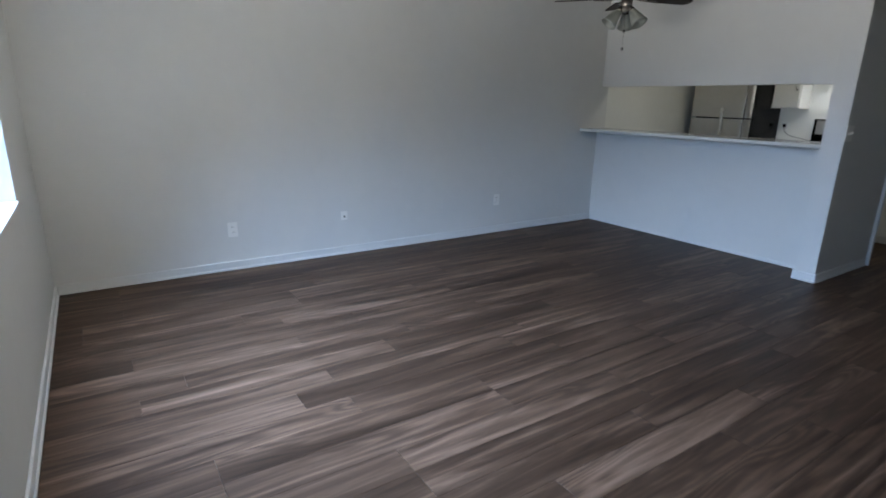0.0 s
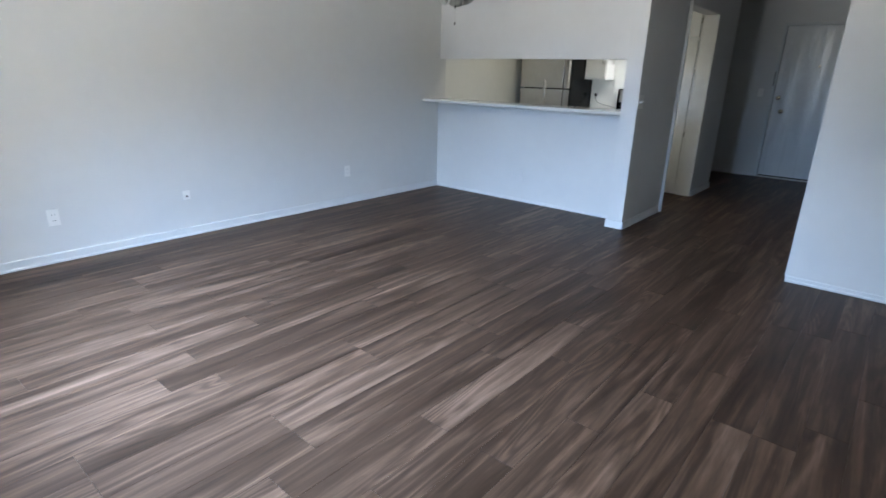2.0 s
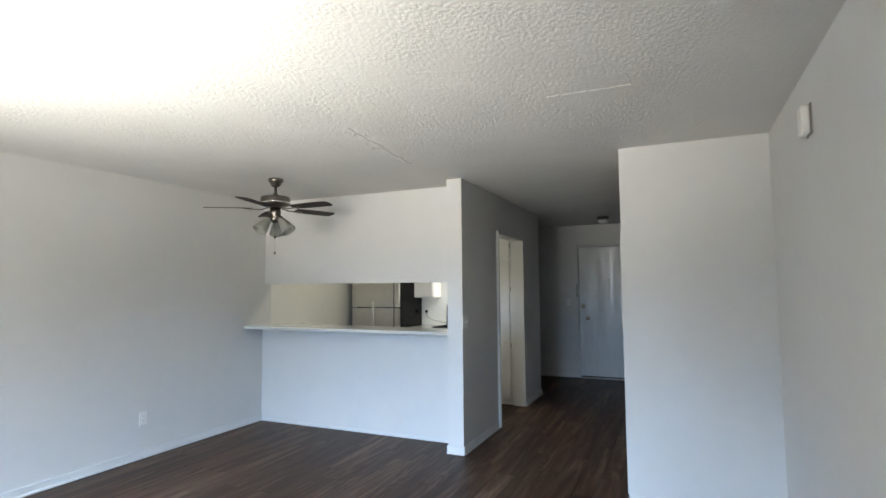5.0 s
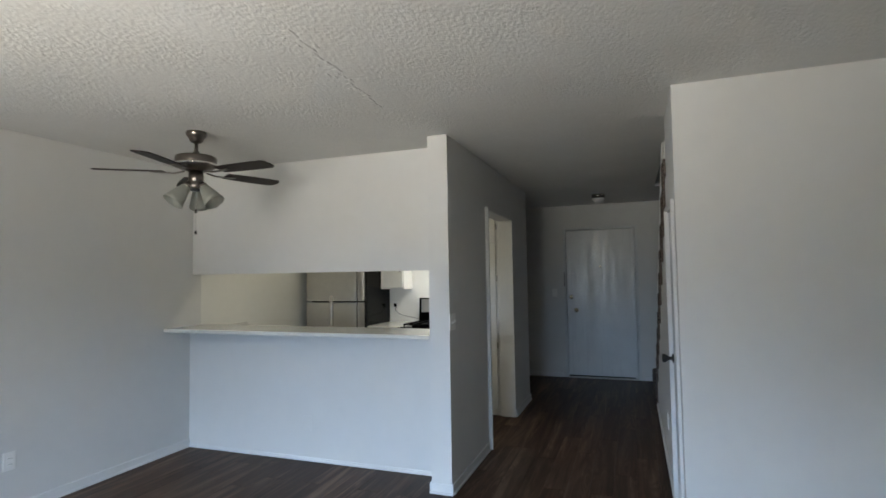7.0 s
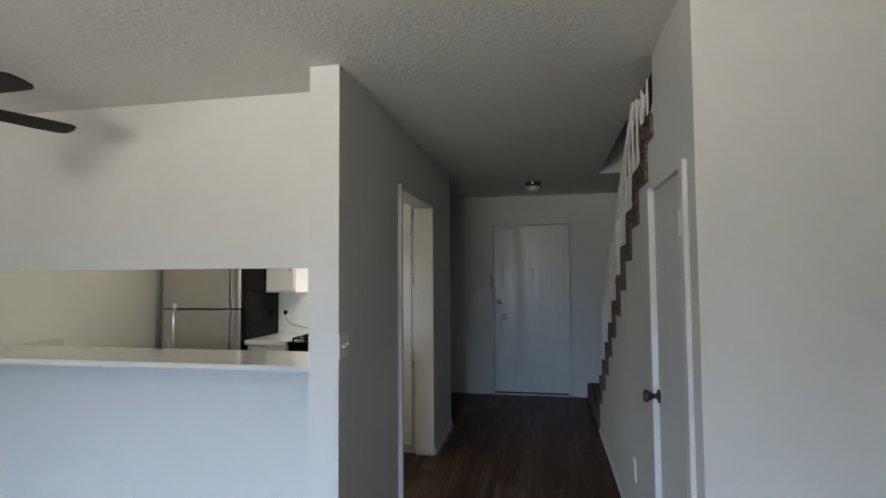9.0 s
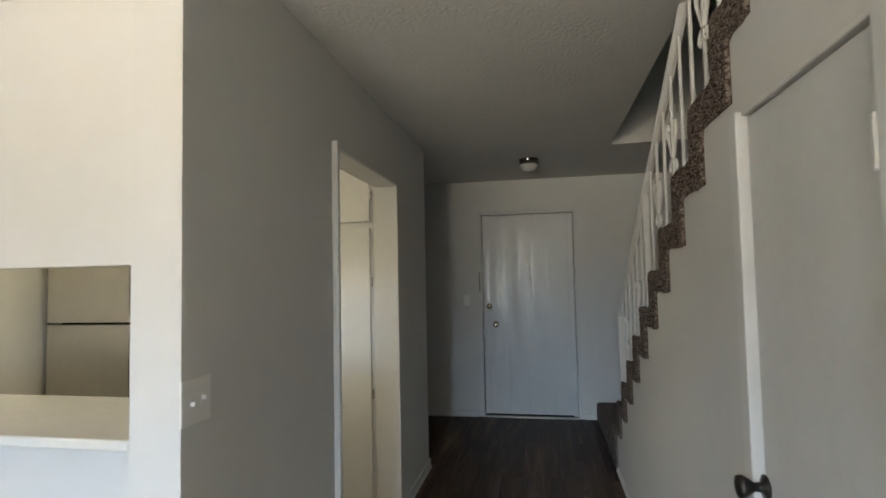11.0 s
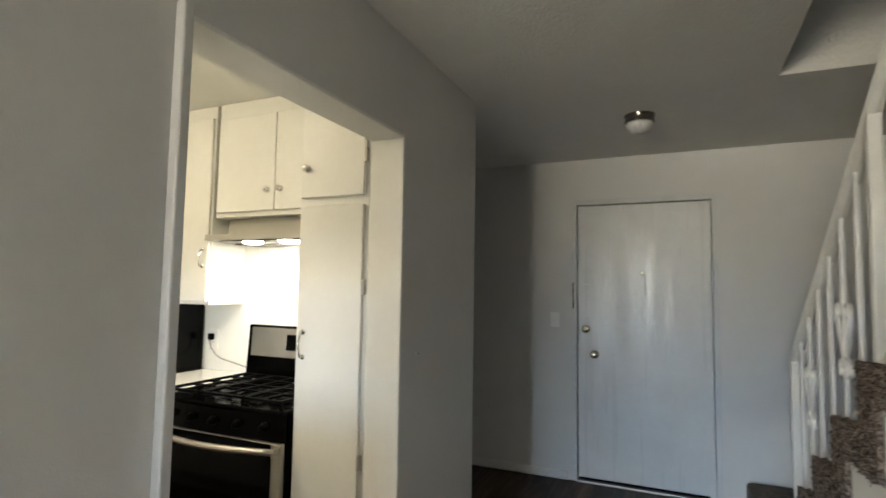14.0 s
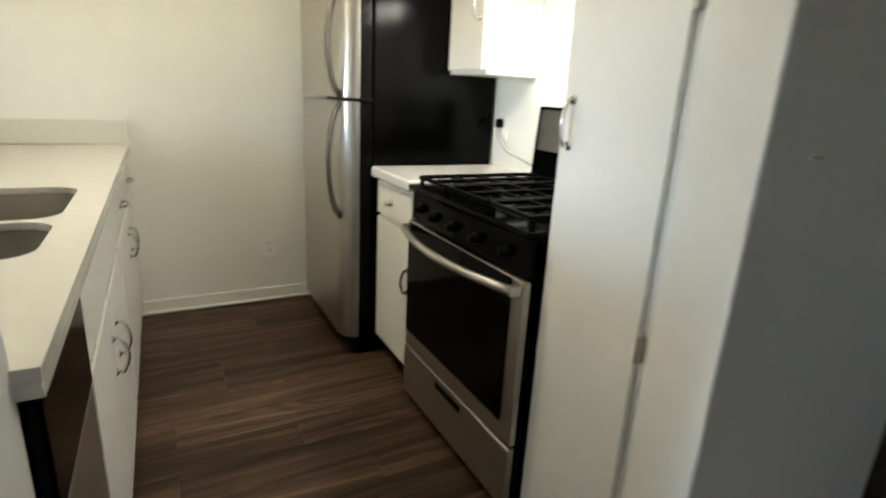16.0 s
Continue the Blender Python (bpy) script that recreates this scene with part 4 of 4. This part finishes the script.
# ---- ceiling fan ----
FXY = (4.80, 4.13)
fan = tagged(empty("ceiling_fan", (*FXY, H)), "brushed nickel ceiling fan with dark blades and glass shades", "ceiling fan")
at = (*FXY, 0)
put("canopy", lathe([(0.062, H - 0.001), (0.065, H - 0.008), (0.063, H - 0.026), (0.048, H - 0.044), (0.044, H - 0.048), (0.042, H - 0.062), (0.028, H - 0.074), (0.015, H - 0.078)], 36, at), NICKEL, fan, "", True)
put("rod", lathe([(0.0115, H - 0.0785), (0.0115, H - 0.125), (0.024, H - 0.141), (0.026, H - 0.152), (0.020, H - 0.160), (0.012, H - 0.163)], 20, at), NICKEL, fan, "", True)
put("motor", lathe([(0.04, H - 0.1605), (0.112, H - 0.164), (0.124, H - 0.169), (0.128, H - 0.176), (0.128, H - 0.222), (0.125, H - 0.232), (0.105, H - 0.248), (0.06, H - 0.262)], 48, at), NICKEL, fan, "brushed nickel motor housing", True)
put("motor_band", lathe([(0.1285, H - 0.214), (0.1300, H - 0.216), (0.1300, H - 0.224), (0.1285, H - 0.226)], 48, at), CHROME, fan, "bright band round the motor", True)
put("light_hub", lathe([(0.046, H - 0.2645), (0.048, H - 0.325), (0.041, H - 0.338), (0.050, H - 0.350), (0.050, H - 0.372), (0.036, H - 0.392), (0.012, H - 0.398)], 28, at), NICKEL, fan, "", True)
zb = H - 0.268
for k in range(5):
    a = radians(-20 + 72 * k)
    rot = Matrix.Translation((*FXY, zb)) @ Matrix.Rotation(a, 4, "Z")
    bl = bmesh.new()
    out = [(0.20, -0.050), (0.30, -0.060), (0.48, -0.065), (0.575, -0.062), (0.598, -0.046), (0.606, 0.0), (0.598, 0.046), (0.575, 0.062), (0.48, 0.065), (0.30, 0.060), (0.20, 0.050)]
    lo = [bl.verts.new((x, y, -0.003)) for x, y in out]
    hi = [bl.verts.new((x, y, 0.003)) for x, y in out]
    bl.faces.new(lo)
    bl.faces.new(hi)
    for i in range(len(out)):
        bl.faces.new((lo[i], lo[(i + 1) % len(out)], hi[(i + 1) % len(out)], hi[i]))
    bmesh.ops.transform(bl, matrix=rot @ Matrix.Rotation(radians(-8), 4, "X"), verts=bl.verts)
    put("blade", bl, BLADE, fan, "dark walnut blade")
    ar = bmesh.new()
    add_tube(ar, [(0.07, 0, 0.002), (0.13, 0, -0.012), (0.19, 0.0, -0.010), (0.27, 0, -0.006)], 0.01, 8, (0.018, 0.004))
    bmesh.ops.transform(ar, matrix=rot, verts=ar.verts)
    put("blade_arm", ar, NICKEL, fan, "", True)
FROST = bpy.data.materials.new("frosted_shade_glass")
FROST.use_nodes = True
fb = FROST.node_tree.nodes["Principled BSDF"]
fb.inputs["Base Color"].default_value = (0.56, 0.57, 0.52, 1)
fb.inputs["Transmission Weight"].default_value, fb.inputs["Roughness"].default_value = 0.65, 0.4
for k in range(3):
    a = radians(35 + 120 * k)
    tilt = Matrix.Translation((FXY[0], FXY[1], H - 0.358)) @ Matrix.Rotation(a, 4, "Z") @ Matrix.Translation((0.05, 0, 0)) @ Matrix.Rotation(radians(-38), 4, "Y")
    sh = bmesh.new()
    prof = [(0.024, -0.012), (0.030, -0.022), (0.044, -0.070), (0.058, -0.120), (0.067, -0.152), (0.063, -0.152), (0.054, -0.118), (0.040, -0.070), (0.026, -0.024)]
    sh = lathe(prof, 28)
    bmesh.ops.transform(sh, matrix=tilt, verts=sh.verts)
    put("shade", sh, FROST, fan, "frosted bell glass shade", True)
    cu = lathe([(0.012, 0.03), (0.020, 0.01), (0.027, 0.0), (0.027, -0.018), (0.01, -0.02)], 20)
    bmesh.ops.transform(cu, matrix=tilt, verts=cu.verts)
    put("socket_cup", cu, NICKEL, fan, "", True)
ch = bmesh.new()
for z0 in (0.398, 0.535):
    add_tube(ch, [(FXY[0], FXY[1], H - z0), (FXY[0] + 0.002, FXY[1], H - z0 - 0.13)], 0.0016, 6)
put("pull_chain", ch, CHROME, fan)
for z in (0.525, 0.665):
    put("chain_fob", lathe([(0.003, H - z + 0.012), (0.007, H - z + 0.004), (0.007, H - z - 0.012), (0.002, H - z - 0.016)], 12, at), BLADE, fan, "", True)

# ---- stairs ----
stairs = tagged(empty("staircase", (7.2, 0.78, 0)), "carpeted staircase in speckled brown shag beside the hall", "staircase")
put("bottom_landing", box(8.5875, XE - 0.014, YS + 0.003, YB + 0.018, 0.001, RISE, 0.03, 3), CARPET, stairs, "carpeted bottom landing")
for n in range(2, 15):
    x1, x0, z = riser_x(n), riser_x(n + 1), RISE * n
    put("step", box(max(x0 - 0.06, XB + 0.102), x1 + 0.012, YS + 0.003, YB - 0.001, z - 0.21, z, 0.018, 2), CARPET, stairs, "carpeted step")
edge = []
NT = 12
for n in range(2, NT + 1):
    edge += [(riser_x(n) + 0.012, RISE * (n - 1) + 0.004), (riser_x(n) + 0.012, RISE * n + 0.004)]
edge += [(CUT + 0.002, RISE * NT + 0.004)]
lows = []
for x, z in low:
    lows += [(x + 0.2604, z), (max(x, CUT + 0.002), z)]
    if x < CUT:
        break
lows = [(8.72, 0.006), (8.455, 0.006), (8.455, 0.106)] + lows
poly = [(8.72, RISE * 1 - 0.02)] + edge + lows[::-1]
shag = random.Random(11)


def worn_outline(pts, step=0.022, jitter=0.005):
    """The outline cut into short lengths, its corners eased and its line made uneven."""
    fine = []
    for (xa, za), (xb, zb) in zip(pts, pts[1:] + pts[:1]):
        n = max(1, round(math.hypot(xb - xa, zb - za) / step))
        fine += [(xa + (xb - xa) * k / n, za + (zb - za) * k / n) for k in range(n)]
    for _ in range(2):
        fine = [((p[0] + 2 * q[0] + s[0]) / 4, (p[1] + 2 * q[1] + s[1]) / 4) for p, q, s in zip(fine[-1:] + fine[:-1], fine, fine[1:] + fine[:1])]
    return [(x + shag.uniform(-jitter, jitter), z + shag.uniform(-jitter, jitter)) for x, z in fine]


border = worn_outline(poly)
edge_ob = put("carpet_edge", prism(border, 1, YB + 0.0005, YB + 0.014), CARPET, stairs, "shag carpet wrapped over the step ends")


def inside(x, z):
    hit = False
    for (xa, za), (xb, zb) in zip(border, border[1:] + border[:1]):
        if (za > z) != (zb > z) and x < (xb - xa) * (z - za) / (zb - za) + xa:
            hit = not hit
    return hit


# loose tufts of the pile, standing out from the carpeted edge
pile_v, pile_f = [], []
for n in range(1, NT + 1):
    for _ in range(1700 if n > 3 else 700):
        x, z = shag.uniform(riser_x(n) - 0.36, riser_x(n) + 0.06), RISE * n + shag.uniform(-0.33, 0.01)
        if not inside(x, z):
            continue
        y = YB + 0.012
        a, w, h = shag.uniform(0, 6.283), shag.uniform(0.0017, 0.0031), shag.uniform(0.004, 0.008)
        dx, dz = math.cos(a) * w, math.sin(a) * w
        lx, lz = shag.uniform(-0.005, 0.005), shag.uniform(-0.008, 0.003)
        i = len(pile_v)
        pile_v += [(x - dx, y, z - dz), (x + dx, y, z + dz), (x - dz * 0.8, y + 0.002, z + dx * 0.8), (x + lx, y + h, z + lz), (x + lx + dx * 0.7, y + h * 0.9, z + lz + dz * 0.7)]
        pile_f += [(i, i + 1, i + 4, i + 3), (i + 1, i + 2, i + 4), (i + 2, i, i + 3), (i + 2, i + 3, i + 4)]
pile_me = bpy.data.meshes.new("pile")
pile_me.from_pydata([tuple(Vector(v) - stairs.location) for v in pile_v], [], pile_f)
pile_me.materials.append(TUFT)
pile = new("pile", pile_me)
pile.parent = edge_ob
tagged(pile, "loose speckled brown tufts of shag pile", "", kind="stuff")

# ---- wrought iron railing ----
rail = tagged(empty("stair_railing", (7.5, 1.205, 0.9)), "white wrought iron stair railing with scrolls", "railing")
RY, SL = YB - 0.035, 0.66


def rail_z(x):
    return 1.885 + SL * (7.22 - x)


def foot_z(x):
    n = math.floor((6.735 + RUN * 9 - x) / RUN)
    return RISE * max(1, n)


def low_rail_z(x):
    return RISE * (9 - (x - 6.735) / RUN) - 0.022


put("handrail", tube([(8.36, RY, rail_z(8.36)), (5.9, RY, rail_z(5.9))], 0.02, 8, (0.021, 0.011)), IRON, rail)
put("bottom_rail", tube([(8.30, RY, low_rail_z(8.30)), (5.6, RY, low_rail_z(5.6))], 0.012, 8, (0.014, 0.009)), IRON, rail)
for x in (7.25, 8.34):
    put("newel", box(x - 0.015, x + 0.015, RY - 0.015, RY + 0.015, foot_z(x) - 0.02, rail_z(x), 0.003), IRON, rail)


def smooth_line(pts, n=4):
    """More points along a Catmull-Rom curve through the given ones."""
    out = []
    p = [pts[0]] + list(pts) + [pts[-1]]
    for a, b, c, d in zip(p, p[1:], p[2:], p[3:]):
        for k in range(n):
            t = k / n
            out.append(tuple(0.5 * (2 * q + (r - o) * t + (2 * o - 5 * q + 4 * r - w) * t * t + (3 * q - o - 3 * r + w) * t ** 3) for o, q, r, w in zip(a, b, c, d)))
    return out + [pts[-1]]


HEART = [(0.007, 0.0), (0.026, 0.035), (0.060, 0.088), (0.084, 0.132), (0.089, 0.170), (0.073, 0.198), (0.048, 0.200), (0.032, 0.182), (0.036, 0.160), (0.053, 0.156), (0.060, 0.171)]
CURL = [(0.007, -0.012), (0.030, -0.014), (0.054, -0.032), (0.060, -0.058), (0.046, -0.078), (0.028, -0.072), (0.027, -0.054), (0.040, -0.048)]


def scroll(x, z):
    """A heart of flat bar over two small curls, on both sides of a picket."""
    bm = bmesh.new()
    for s in (-1, 1):
        for shape in (HEART, CURL):
            add_tube(bm, smooth_line([(x + s * (0.002 + 0.74 * a), RY, z + 0.74 * b) for a, b in shape]), 0.004, 6, (0.008, 0.0032))
    return bm


step_x = (8.34 - 7.25) / 7
for k in range(1, 16):
    x = 8.34 - step_x * k
    if k == 7 or x < 5.95:
        continue
    p = put("picket", box(x - 0.0062, x + 0.0062, RY - 0.0062, RY + 0.0062, foot_z(x) - 0.02, rail_z(x) - 0.006, 0.0015), IRON, rail)
    if k in (2, 5, 9, 11, 14):
        mid = (foot_z(x) + rail_z(x)) / 2
        under("scroll", scroll(x, mid - 0.03), IRON, p, rail)

# ---- floor planks ----
WID, LEN = 0.152, 1.22
plank_meshes = {}


def plank_mesh(length, width):
    key = (round(length, 3), round(width, 3))
    if key not in plank_meshes:
        bm = box(0, length - 0.0006, 0, width - 0.0006, -0.0048, 0.0, 0.0007, 1)
        me = bpy.data.meshes.new("plank")
        bm.to_mesh(me)
        bm.free()
        me.materials.append(PLANK)
        plank_meshes[key] = me
    return plank_meshes[key]


rng = random.Random(7)
y = YS - 0.05
while y < YN + 0.02:
    x = XW - 0.05 - rng.choice((0.0, 0.2, 0.41, 0.61, 0.81, 1.02))
    while x < XE + 0.05:
        a, b = max(x, XW - 0.06), min(x + LEN, XE + 0.06)
        w = min(WID, YN + 0.06 - y)
        if b - a > 0.05:
            ob = new("plank", plank_mesh(b - a, w))
            ob.location = (a, y, 0.0)
            ob.parent = sub
        x += LEN
    y += WID
